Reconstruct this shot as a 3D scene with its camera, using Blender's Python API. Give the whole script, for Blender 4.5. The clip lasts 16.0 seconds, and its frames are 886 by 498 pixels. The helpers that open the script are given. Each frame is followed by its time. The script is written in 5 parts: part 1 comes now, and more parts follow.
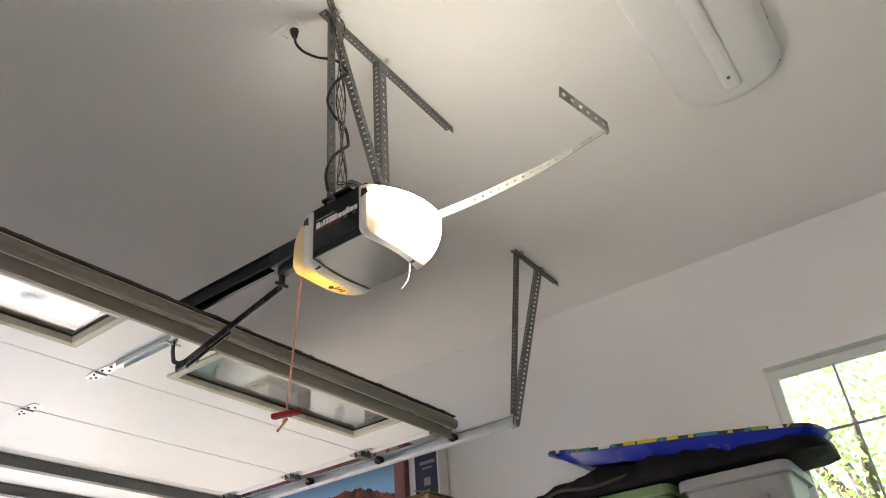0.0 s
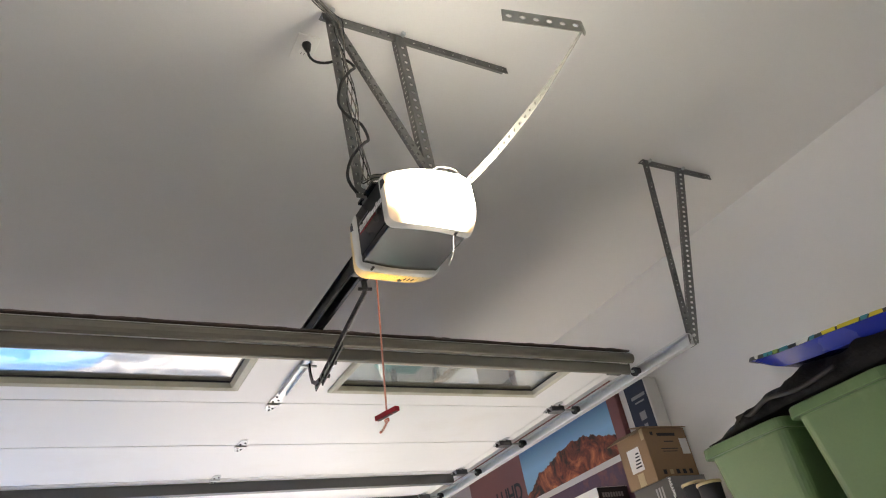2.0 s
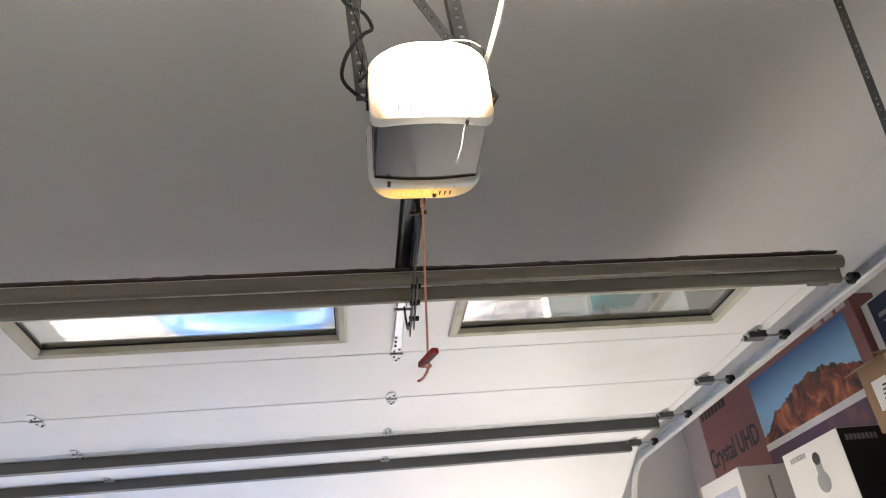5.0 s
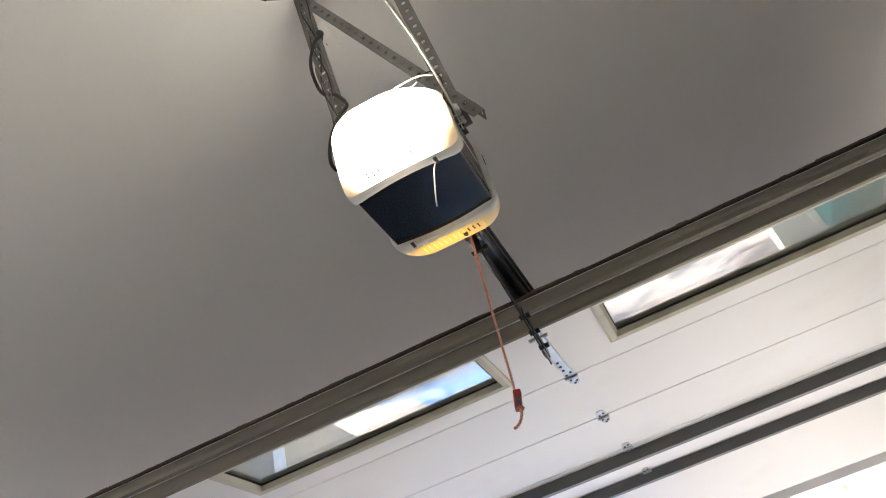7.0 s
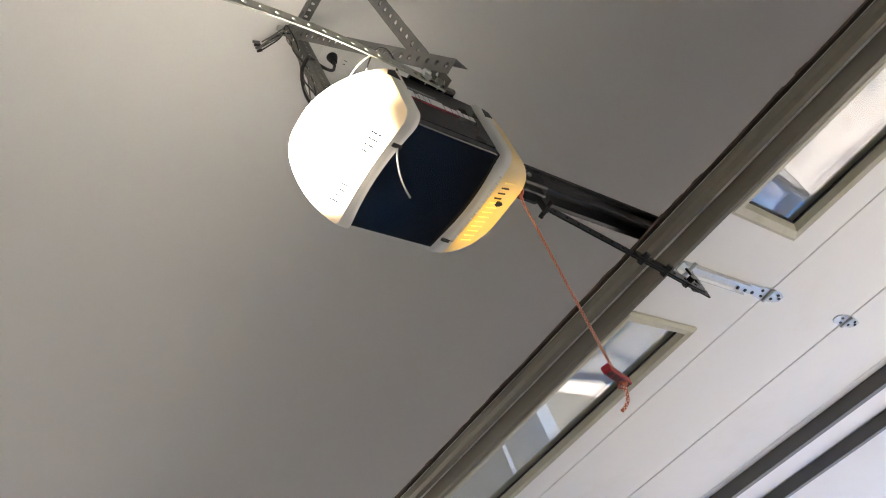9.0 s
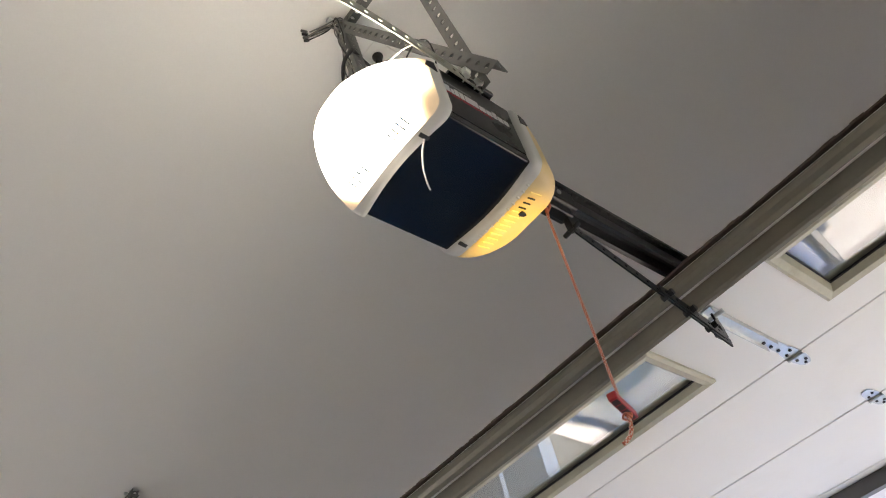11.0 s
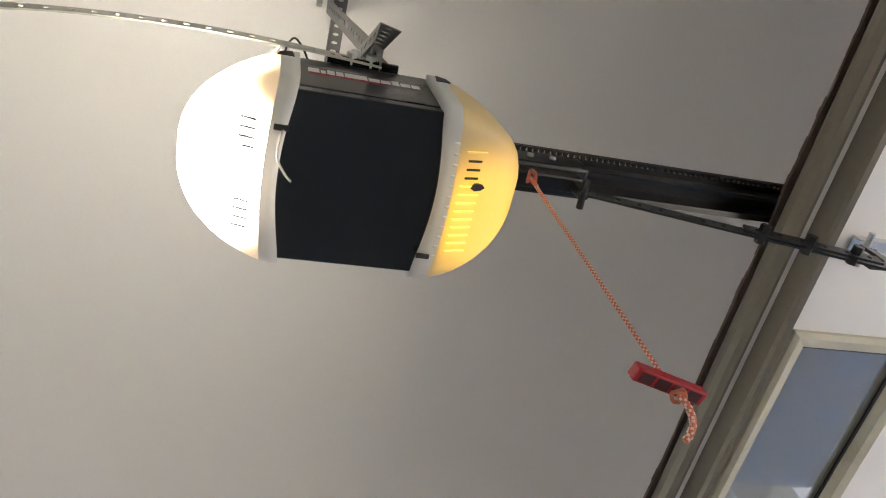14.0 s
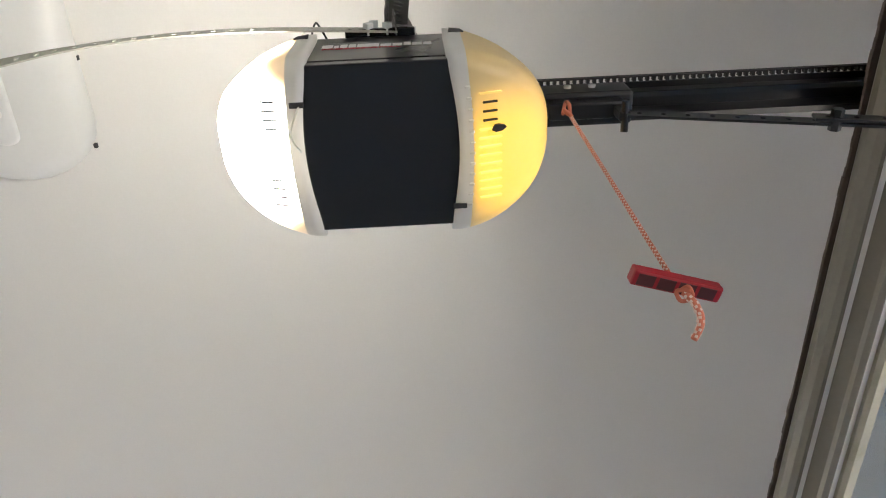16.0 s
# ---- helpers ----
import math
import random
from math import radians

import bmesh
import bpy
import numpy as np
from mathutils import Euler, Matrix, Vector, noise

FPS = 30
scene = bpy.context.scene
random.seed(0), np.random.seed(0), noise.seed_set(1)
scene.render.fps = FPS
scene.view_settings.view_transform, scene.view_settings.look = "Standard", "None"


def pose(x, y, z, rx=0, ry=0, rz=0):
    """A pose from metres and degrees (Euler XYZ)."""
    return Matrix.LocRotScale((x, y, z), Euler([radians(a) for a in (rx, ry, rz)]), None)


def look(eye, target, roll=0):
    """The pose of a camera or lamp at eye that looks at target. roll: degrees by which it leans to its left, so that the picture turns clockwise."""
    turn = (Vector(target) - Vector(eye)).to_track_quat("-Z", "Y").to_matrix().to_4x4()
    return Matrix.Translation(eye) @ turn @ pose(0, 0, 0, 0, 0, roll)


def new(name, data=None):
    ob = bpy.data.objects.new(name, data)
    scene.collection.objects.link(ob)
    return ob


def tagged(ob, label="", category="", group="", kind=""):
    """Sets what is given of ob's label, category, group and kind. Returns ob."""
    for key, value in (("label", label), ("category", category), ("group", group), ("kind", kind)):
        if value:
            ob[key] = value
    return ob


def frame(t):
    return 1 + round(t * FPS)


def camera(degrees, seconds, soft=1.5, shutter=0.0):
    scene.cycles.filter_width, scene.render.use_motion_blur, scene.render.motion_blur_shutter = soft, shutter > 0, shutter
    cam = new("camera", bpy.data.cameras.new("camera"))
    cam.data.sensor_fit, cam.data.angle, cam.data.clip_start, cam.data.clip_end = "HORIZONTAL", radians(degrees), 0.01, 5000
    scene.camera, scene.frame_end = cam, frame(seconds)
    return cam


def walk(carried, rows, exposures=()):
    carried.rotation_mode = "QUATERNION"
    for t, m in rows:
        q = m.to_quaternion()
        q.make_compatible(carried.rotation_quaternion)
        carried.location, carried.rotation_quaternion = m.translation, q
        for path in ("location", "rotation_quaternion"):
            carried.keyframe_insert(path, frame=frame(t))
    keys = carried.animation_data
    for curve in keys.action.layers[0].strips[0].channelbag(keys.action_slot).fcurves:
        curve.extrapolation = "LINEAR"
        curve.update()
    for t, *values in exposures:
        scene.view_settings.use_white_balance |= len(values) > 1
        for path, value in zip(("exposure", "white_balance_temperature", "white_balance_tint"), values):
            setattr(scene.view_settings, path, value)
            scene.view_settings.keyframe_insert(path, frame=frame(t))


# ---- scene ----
cam = camera(63.2, 16.0, soft=1.1)
PATH = [
    (0, (-1.37, -2.026, 1.381), (0.028, -1.096, 2.466), -4.9),
    (0.5, (-1.246, -2.067, 1.355), (0.058, -0.99, 2.422), -6.8),
    (1, (-1.153, -2.162, 1.393), (0.039, -0.936, 2.429), -8.9),
    (1.5, (-1.017, -2.29, 1.404), (0.037, -0.948, 2.447), -10.6),
    (2, (-0.926, -2.366, 1.415), (0.03, -0.949, 2.453), -11.7),
    (2.5, (-0.857, -2.343, 1.4), (-0.003, -0.863, 2.44), -11.2),
    (3, (-0.735, -2.268, 1.408), (0.012, -0.721, 2.432), -9.7),
    (3.2, (-0.671, -2.246, 1.38), (0.02, -0.684, 2.42), -9.0),
    (5.3, (-0.135, -2.138, 1.5), (0.067, -0.425, 2.512), -7.7),
    (5.5, (-0.103, -2.14, 1.508), (0.048, -0.426, 2.528), -8.6),
    (6, (0.022, -2.084, 1.522), (-0.02, -0.383, 2.573), -10.8),
    (6.5, (0.246, -2.094, 1.526), (0.022, -0.444, 2.634), -14.1),
    (7, (0.313, -2.021, 1.501), (-0.079, -0.446, 2.67), -17.7),
    (7.5, (0.369, -1.865, 1.521), (-0.218, -0.392, 2.74), -19.4),
    (8, (0.448, -1.75, 1.522), (-0.31, -0.398, 2.785), -21.0),
    (8.5, (0.557, -1.635, 1.536), (-0.309, -0.381, 2.832), -23.0),
    (9, (0.593, -1.577, 1.536), (-0.341, -0.404, 2.86), -24.5),
    (9.2, (0.583, -1.563, 1.548), (-0.362, -0.41, 2.882), -25.0),
    (11.3, (0.537, -1.511, 1.51), (-0.377, -0.44, 2.93), -11.9),
    (11.5, (0.524, -1.524, 1.502), (-0.381, -0.459, 2.933), -8.9),
    (12, (0.447, -1.545, 1.511), (-0.422, -0.467, 2.954), -2.8),
    (12.5, (0.386, -1.486, 1.539), (-0.442, -0.383, 2.986), -4.8),
    (13, (0.411, -1.265, 1.543), (-0.438, -0.28, 3.062), -11.8),
    (13.5, (0.427, -1.092, 1.578), (-0.444, -0.322, 3.206), -18.7),
    (14, (0.395, -0.959, 1.596), (-0.464, -0.451, 3.329), -20.8),
    (14.5, (0.439, -0.844, 1.619), (-0.417, -0.561, 3.405), -17.0),
    (15, (0.429, -0.778, 1.578), (-0.433, -0.627, 3.376), -12.3),
    (15.5, (0.389, -0.765, 1.545), (-0.512, -0.684, 3.328), -8.5),
    (16, (0.367, -0.768, 1.539), (-0.564, -0.729, 3.308), -5.2),
]
walk(cam, [(t, look(eye, target, roll)) for t, eye, target, roll in PATH], exposures=[(0, 2.8, 7000, 10), (3, 2.7, 6900, 9), (5.5, 2.6, 6900, 9), (9, 2.52, 7000, 10), (12, 2.68, 7000, 10), (13.5, 2.7, 7000, 10), (14.5, 2.75, 7000, 10), (16, 2.9, 6650, 8)])

# ---- world and light ----
world = bpy.data.worlds.new("world")
scene.world = world
world.use_nodes = True
wn = world.node_tree.nodes
wbg = wn["Background"]
sky = wn.new("ShaderNodeTexSky")
sky.sky_type = "NISHITA"
sky.sun_disc = False
sky.sun_elevation = radians(38)
sky.sun_rotation = radians(-32)
world.node_tree.links.new(sky.outputs["Color"], wbg.inputs["Color"])
wbg.inputs["Strength"].default_value = 0.15

sun = new("sun", bpy.data.lights.new("sun", "SUN"))
sun.data.energy = 5.0
sun.data.angle = radians(0.6)
sun.data.color = (1.0, 0.95, 0.88)
sun.matrix_world = look((-10, 22, 14.7), (0, 6, 0))


# ---- materials ----
def node(nt, kind, **kw):
    n = nt.nodes.new(kind)
    for k, v in kw.items():
        n.inputs[k].default_value = v
    return n


def material(name, color, rough=0.6, metal=0.0, vary=0.12, scale=6.0, fine=90.0, bump=0.05, dist=0.002, spec=0.5,
             stain=None, stain_amount=0.0, stain_scale=3.0, rnd=0.0):
    """A painted, moulded or metal surface: broad blotches, fine grain, fine relief and stains."""
    m = bpy.data.materials.new(name)
    m.use_nodes = True
    nt = m.node_tree
    b = nt.nodes["Principled BSDF"]
    b.inputs["Roughness"].default_value = rough
    b.inputs["Metallic"].default_value = metal
    b.inputs["Specular IOR Level"].default_value = spec
    co = nt.nodes.new("ShaderNodeTexCoord")
    n1 = node(nt, "ShaderNodeTexNoise", Scale=scale, Detail=4.0)
    n2 = node(nt, "ShaderNodeTexNoise", Scale=fine, Detail=3.0)
    for n in (n1, n2):
        nt.links.new(co.outputs["Object"], n.inputs["Vector"])
    mix = nt.nodes.new("ShaderNodeMixRGB")
    mix.blend_type = "MULTIPLY"
    mix.inputs["Fac"].default_value = 1.0
    mix.inputs["Color1"].default_value = (*color, 1)
    ramp = nt.nodes.new("ShaderNodeValToRGB")
    ramp.color_ramp.elements[0].position, ramp.color_ramp.elements[1].position = 0.3, 0.72
    lo = 1 - vary
    ramp.color_ramp.elements[0].color = (lo, lo, lo, 1)
    ramp.color_ramp.elements[1].color = (1, 1, 1, 1)
    add = nt.nodes.new("ShaderNodeMixRGB")
    add.inputs["Fac"].default_value = 0.35
    nt.links.new(n1.outputs["Fac"], add.inputs["Color1"])
    nt.links.new(n2.outputs["Fac"], add.inputs["Color2"])
    nt.links.new(add.outputs["Color"], ramp.inputs["Fac"])
    nt.links.new(ramp.outputs["Color"], mix.inputs["Color2"])
    out = mix.outputs["Color"]
    if stain:
        n3 = node(nt, "ShaderNodeTexNoise", Scale=stain_scale, Detail=6.0, Roughness=0.7)
        nt.links.new(co.outputs["Object"], n3.inputs["Vector"])
        r3 = nt.nodes.new("ShaderNodeValToRGB")
        r3.color_ramp.elements[0].position, r3.color_ramp.elements[1].position = 0.52, 0.68
        r3.color_ramp.elements[0].color = (0, 0, 0, 1)
        r3.color_ramp.elements[1].color = (stain_amount,) * 3 + (1,)
        nt.links.new(n3.outputs["Fac"], r3.inputs["Fac"])
        mx = nt.nodes.new("ShaderNodeMixRGB")
        mx.inputs["Color2"].default_value = (*stain, 1)
        nt.links.new(r3.outputs["Color"], mx.inputs["Fac"])
        nt.links.new(out, mx.inputs["Color1"])
        out = mx.outputs["Color"]
    if rnd:
        oi = nt.nodes.new("ShaderNodeObjectInfo")
        hsv = nt.nodes.new("ShaderNodeHueSaturation")
        mr = node(nt, "ShaderNodeMapRange", **{"To Min": 1 - rnd, "To Max": 1 + rnd})
        nt.links.new(oi.outputs["Random"], mr.inputs["Value"])
        nt.links.new(mr.outputs["Result"], hsv.inputs["Value"])
        nt.links.new(out, hsv.inputs["Color"])
        out = hsv.outputs["Color"]
    nt.links.new(out, b.inputs["Base Color"])
    rr = node(nt, "ShaderNodeMapRange", **{"To Min": max(0.03, rough - 0.08), "To Max": min(1, rough + 0.1)})
    nt.links.new(n1.outputs["Fac"], rr.inputs["Value"])
    nt.links.new(rr.outputs["Result"], b.inputs["Roughness"])
    if bump:
        bp = node(nt, "ShaderNodeBump", Strength=bump, Distance=dist)
        nt.links.new(n2.outputs["Fac"], bp.inputs["Height"])
        nt.links.new(bp.outputs["Normal"], b.inputs["Normal"])
    return m


def glow(name, color, strength, rough=0.45, body=(0.8, 0.78, 0.72)):
    """Milky plastic whose light from within is set as its own emission."""
    m = material(name, body, rough=rough, vary=0.06, bump=0.02)
    b = m.node_tree.nodes["Principled BSDF"]
    b.inputs["Emission Color"].default_value = (*color, 1)
    b.inputs["Emission Strength"].default_value = strength
    return m


M_CEIL = material("ceiling_paint", (0.80, 0.785, 0.76), rough=0.85, vary=0.07, scale=0.9, fine=160, bump=0.12, dist=0.001)
M_WALL = material("wall_paint", (0.84, 0.83, 0.81), rough=0.85, vary=0.06, scale=1.5, fine=160, bump=0.12, dist=0.001)
M_FLOOR = material("floor_concrete", (0.57, 0.55, 0.53), rough=0.75, vary=0.25, scale=1.5, fine=60, bump=0.2,
                   stain=(0.22, 0.20, 0.19), stain_amount=0.4, stain_scale=1.3)
M_DRIVE = material("driveway_concrete", (0.47, 0.42, 0.405), rough=0.95, spec=0.15, vary=0.15, scale=1.5, fine=60, bump=0.3,
                   stain=(0.3, 0.24, 0.22), stain_amount=0.4, stain_scale=2.0)
M_DOOR = material("door_white_steel", (0.80, 0.79, 0.78), rough=0.42, vary=0.05, scale=2.2, fine=200, bump=0.08, dist=0.0008,
                  stain=(0.66, 0.62, 0.56), stain_amount=0.25, stain_scale=2.0)
M_SEAM = material("seam_dark", (0.10, 0.10, 0.11), rough=0.8)
M_STRUT = material("strut_painted_steel", (0.20, 0.185, 0.155), rough=0.38, metal=0.2, vary=0.18, scale=3, bump=0.05,
                   stain=(0.2, 0.17, 0.13), stain_amount=0.4, stain_scale=5)
M_STRUTG = material("strut_grey_steel", (0.11, 0.11, 0.11), rough=0.45, metal=0.3, vary=0.18, scale=4)
M_SEAL = material("top_seal_brown", (0.10, 0.072, 0.06), rough=0.8, vary=0.35, scale=14, bump=0.4, dist=0.004)
M_FRAME = material("window_frame_beige", (0.52, 0.50, 0.40), rough=0.5, vary=0.12, scale=8, stain=(0.33, 0.30, 0.2), stain_amount=0.5, stain_scale=9)
M_GALV = material("galvanised_steel", (0.62, 0.64, 0.64), rough=0.33, metal=0.9, vary=0.25, scale=14, fine=70, bump=0.05)
M_TRACK = material("track_zinc", (0.74, 0.75, 0.75), rough=0.42, metal=0.45, vary=0.15, scale=14, fine=70, bump=0.04)
# paler than the other steel: lamplight on the strap is put into its colour
M_STRAP = material("strap_lamplit_steel", (0.44, 0.44, 0.39), rough=0.45, metal=0.3, vary=0.2, scale=14, fine=70, bump=0.05)
M_GALVD = material("dull_galvanised_steel", (0.18, 0.18, 0.175), rough=0.46, metal=0.6, vary=0.25, scale=14, fine=70, bump=0.06)
M_BLACK = material("black_painted_steel", (0.012, 0.014, 0.018), rough=0.3, metal=0.0, vary=0.3, scale=9, bump=0.03)
M_CHASSIS = material("motor_black_steel", (0.007, 0.010, 0.016), rough=0.2, metal=0.0, vary=0.12, scale=5, fine=300, bump=0.0, spec=0.55)
M_PLATE = material("motor_side_label", (0.010, 0.010, 0.011), rough=0.28, vary=0.15, bump=0.02)
M_RUBBER = material("black_rubber", (0.012, 0.012, 0.013), rough=0.6, vary=0.3)
M_ROPE = material("rope_orange_white", (0.66, 0.19, 0.12), rough=0.85, vary=0.2, fine=300, bump=0.3)
M_ROPEW = material("rope_fleck", (0.85, 0.66, 0.60), rough=0.85, vary=0.15, bump=0.3)
M_RED = material("handle_red_plastic", (0.34, 0.014, 0.026), rough=0.5, spec=0.3, vary=0.2, scale=30, bump=0.03)
# handle red darkened: the shade inside the grip recesses put into colour
M_RED_SHADE = material("handle_recess", (0.05, 0.004, 0.007), rough=0.6)
M_WIRE = material("bell_wire_white", (0.66, 0.64, 0.56), rough=0.55)
M_WIREG = material("bell_wire_green", (0.25, 0.42, 0.30), rough=0.55)
M_WHITEP = material("white_plastic", (0.78, 0.77, 0.74), rough=0.4, vary=0.06)
M_OFFWHITE = material("fixture_diffuser", (0.72, 0.72, 0.71), rough=0.35, vary=0.05, scale=3, bump=0.03)
M_TEXT = material("white_print", (0.78, 0.78, 0.78), rough=0.5)
M_TEXTR = material("red_print", (0.42, 0.03, 0.05), rough=0.5)
M_TEXTG = material("grey_print", (0.28, 0.28, 0.29), rough=0.5)
M_INK = material("black_ink", (0.03, 0.03, 0.035), rough=0.7)


def glass_material(name, tint=(0.9, 0.93, 0.92), rough=0.0):
    m = bpy.data.materials.new(name)
    m.use_nodes = True
    b = m.node_tree.nodes["Principled BSDF"]
    b.inputs["Base Color"].default_value = (*tint, 1)
    b.inputs["Transmission Weight"].default_value = 1.0
    b.inputs["Roughness"].default_value = rough
    b.inputs["IOR"].default_value = 1.55
    return m


M_GLASS = glass_material("window_glass")


# ---- mesh helpers ----
def mesh(name, bm, mat, smooth=False):
    me = bpy.data.meshes.new(name)
    bmesh.ops.recalc_face_normals(bm, faces=bm.faces)
    bm.to_mesh(me)
    bm.free()
    if smooth:
        for p in me.polygons:
            p.use_smooth = True
    me.materials.append(mat)
    return me


def part(name, bm, mat, parent, label="", smooth=False):
    """One mesh object under a thing or under a part; the mesh is in the thing's own axes."""
    ob = new(name, mesh(name, bm, mat, smooth))
    ob.parent = parent
    if label:
        ob["label"] = label
    return ob


def thing(name, at, label, category, group="", kind=""):
    ob = new(name)
    ob.empty_display_size = 0.05
    ob.location = at
    return tagged(ob, label, category, group, kind)


def box(x0, x1, y0, y1, z0, z1, bevel=0.0, seg=2, bm=None):
    own = bmesh.new()
    bmesh.ops.create_cube(own, size=1.0)
    for v in own.verts:
        v.co = Vector(((x0 + x1) / 2 + v.co.x * (x1 - x0), (y0 + y1) / 2 + v.co.y * (y1 - y0), (z0 + z1) / 2 + v.co.z * (z1 - z0)))
    if bevel:
        bmesh.ops.bevel(own, geom=own.edges[:], offset=bevel, segments=seg, affect="EDGES", profile=0.5)
    if bm is None:
        return own
    join(bm, own)
    return bm


def join(bm, other, m=None):
    me = bpy.data.meshes.new("tmp")
    other.to_mesh(me)
    other.free()
    if m is not None:
        me.transform(m)
    bm.from_mesh(me)
    bpy.data.meshes.remove(me)
    return bm


def cyl(p, q, r, seg=14, bm=None, r2=None):
    """A round bar from p to q."""
    p, q = Vector(p), Vector(q)
    own = bmesh.new()
    bmesh.ops.create_cone(own, cap_ends=True, segments=seg, radius1=r, radius2=r if r2 is None else r2, depth=(q - p).length)
    m = Matrix.Translation((p + q) / 2) @ (q - p).to_track_quat("Z", "Y").to_matrix().to_4x4()
    own.transform(m)
    if bm is None:
        return own
    return join(bm, own)


def tube(points, r, seg=8, bm=None, smooth_steps=6):
    """A cord along a smooth curve through the points."""
    pts = [Vector(p) for p in points]
    out = []
    for i in range(len(pts) - 1):
        a, b, c, d = pts[max(i - 1, 0)], pts[i], pts[i + 1], pts[min(i + 2, len(pts) - 1)]
        for k in range(smooth_steps):
            u = k / smooth_steps
            out.append(0.5 * ((2 * b) + (c - a) * u + (2 * a - 5 * b + 4 * c - d) * u * u + (3 * b - a - 3 * c + d) * u ** 3))
    out.append(pts[-1])
    own = bmesh.new()
    rings = []
    up = Vector((0.31, 0.47, 0.83))
    for i, p in enumerate(out):
        t = (out[min(i + 1, len(out) - 1)] - out[max(i - 1, 0)]).normalized()
        n = t.cross(up).normalized()
        b = n.cross(t)
        up = b if b.length > 0.5 else up
        rings.append([own.verts.new(p + r * (math.cos(a) * n + math.sin(a) * b)) for a in [2 * math.pi * k / seg for k in range(seg)]])
    for r0, r1 in zip(rings, rings[1:]):
        for k in range(seg):
            own.faces.new((r0[k], r0[(k + 1) % seg], r1[(k + 1) % seg], r1[k]))
    own.faces.new(rings[0])
    own.faces.new(rings[-1][::-1])
    if bm is None:
        return own
    return join(bm, own)


def profile(points, a0, a1, axis="x", bm=None, closed=True):
    """Extrudes an outline given in the two other axes along an axis."""
    own = bmesh.new()

    def at(p, a):
        u, v = p
        return {"x": (a, u, v), "y": (u, a, v), "z": (u, v, a)}[axis]
    v0 = [own.verts.new(at(p, a0)) for p in points]
    v1 = [own.verts.new(at(p, a1)) for p in points]
    n = len(points)
    for k in range(n if closed else n - 1):
        own.faces.new((v0[k], v0[(k + 1) % n], v1[(k + 1) % n], v1[k]))
    if closed:
        own.faces.new(v0)
        own.faces.new(v1[::-1])
    if bm is None:
        return own
    return join(bm, own)


def sheet(path, t):
    """A closed outline of a bent sheet of thickness t from its middle line."""
    left, right = [], []
    for i, p in enumerate(path):
        a, b = path[max(i - 1, 0)], path[min(i + 1, len(path) - 1)]
        dx, dy = b[0] - a[0], b[1] - a[1]
        n = math.hypot(dx, dy) or 1
        left.append((p[0] - dy / n * t / 2, p[1] + dx / n * t / 2))
        right.append((p[0] + dy / n * t / 2, p[1] - dx / n * t / 2))
    return left + right[::-1]


def perforated(length, width, pitch, hx, hy, t=0.002, bm=None, m=None, sides=8):
    """A flat strip along x with a row of holes punched through."""
    own = bmesh.new()
    n = max(1, int(length / pitch))
    px = length / n
    for zt in (0.0, t):
        for i in range(n):
            x0 = i * px
            cx = x0 + px / 2
            ang = [math.pi / 4 + 2 * math.pi * k / sides for k in range(sides)]
            inner = [own.verts.new((cx + hx / 2 * math.cos(a), hy / 2 * math.sin(a), zt)) for a in ang]
            outer = []
            for a in ang:
                c, s_ = math.cos(a), math.sin(a)
                k = 1 / max(abs(c), abs(s_))
                outer.append(own.verts.new((cx + px / 2 * c * k, width / 2 * s_ * k, zt)))
            for k in range(sides):
                own.faces.new((inner[k], inner[(k + 1) % sides], outer[(k + 1) % sides], outer[k]))
    bmesh.ops.remove_doubles(own, verts=own.verts[:], dist=1e-5)
    own.verts.ensure_lookup_table()
    # hole walls and rims between the two skins
    lower = {}
    for v in own.verts:
        if v.co.z < t / 2:
            lower[(round(v.co.x, 5), round(v.co.y, 5))] = v
    upper = {(round(v.co.x, 5), round(v.co.y, 5)): v for v in own.verts if v.co.z > t / 2}
    for e in [e for e in own.edges if e.is_boundary and e.verts[0].co.z < t / 2 and e.verts[1].co.z < t / 2]:
        ks = [(round(v.co.x, 5), round(v.co.y, 5)) for v in e.verts]
        if ks[0] in upper and ks[1] in upper:
            own.faces.new((e.verts[0], e.verts[1], upper[ks[1]], upper[ks[0]]))
    if m is not None:
        own.transform(m)
    if bm is None:
        return own
    return join(bm, own)


def bar_pose(p, q, facing):
    """Axes for a bar from p to q: x along it, z towards facing."""
    p, q = Vector(p), Vector(q)
    x = (q - p).normalized()
    z = (Vector(facing) - x * x.dot(Vector(facing))).normalized()
    y = z.cross(x)
    m = Matrix((x, y, z)).transposed().to_4x4()
    m.translation = p
    return m, (q - p).length


def angle_iron(p, q, facing, w=0.032, pitch=0.032, flip=1):
    """Perforated steel angle from p to q: one flange with round holes, the other with slots."""
    m, n = bar_pose(p, q, facing)
    bm = bmesh.new()
    perforated(n, w, pitch, 0.0135, 0.0135, bm=bm, m=m)
    turn = Matrix.Translation((0, flip * w / 2, -w / 2 + 0.001)) @ Matrix.Rotation(radians(90), 4, "X")
    perforated(n, w, 0.021, 0.008, 0.016, bm=bm, m=m @ turn)
    return bm


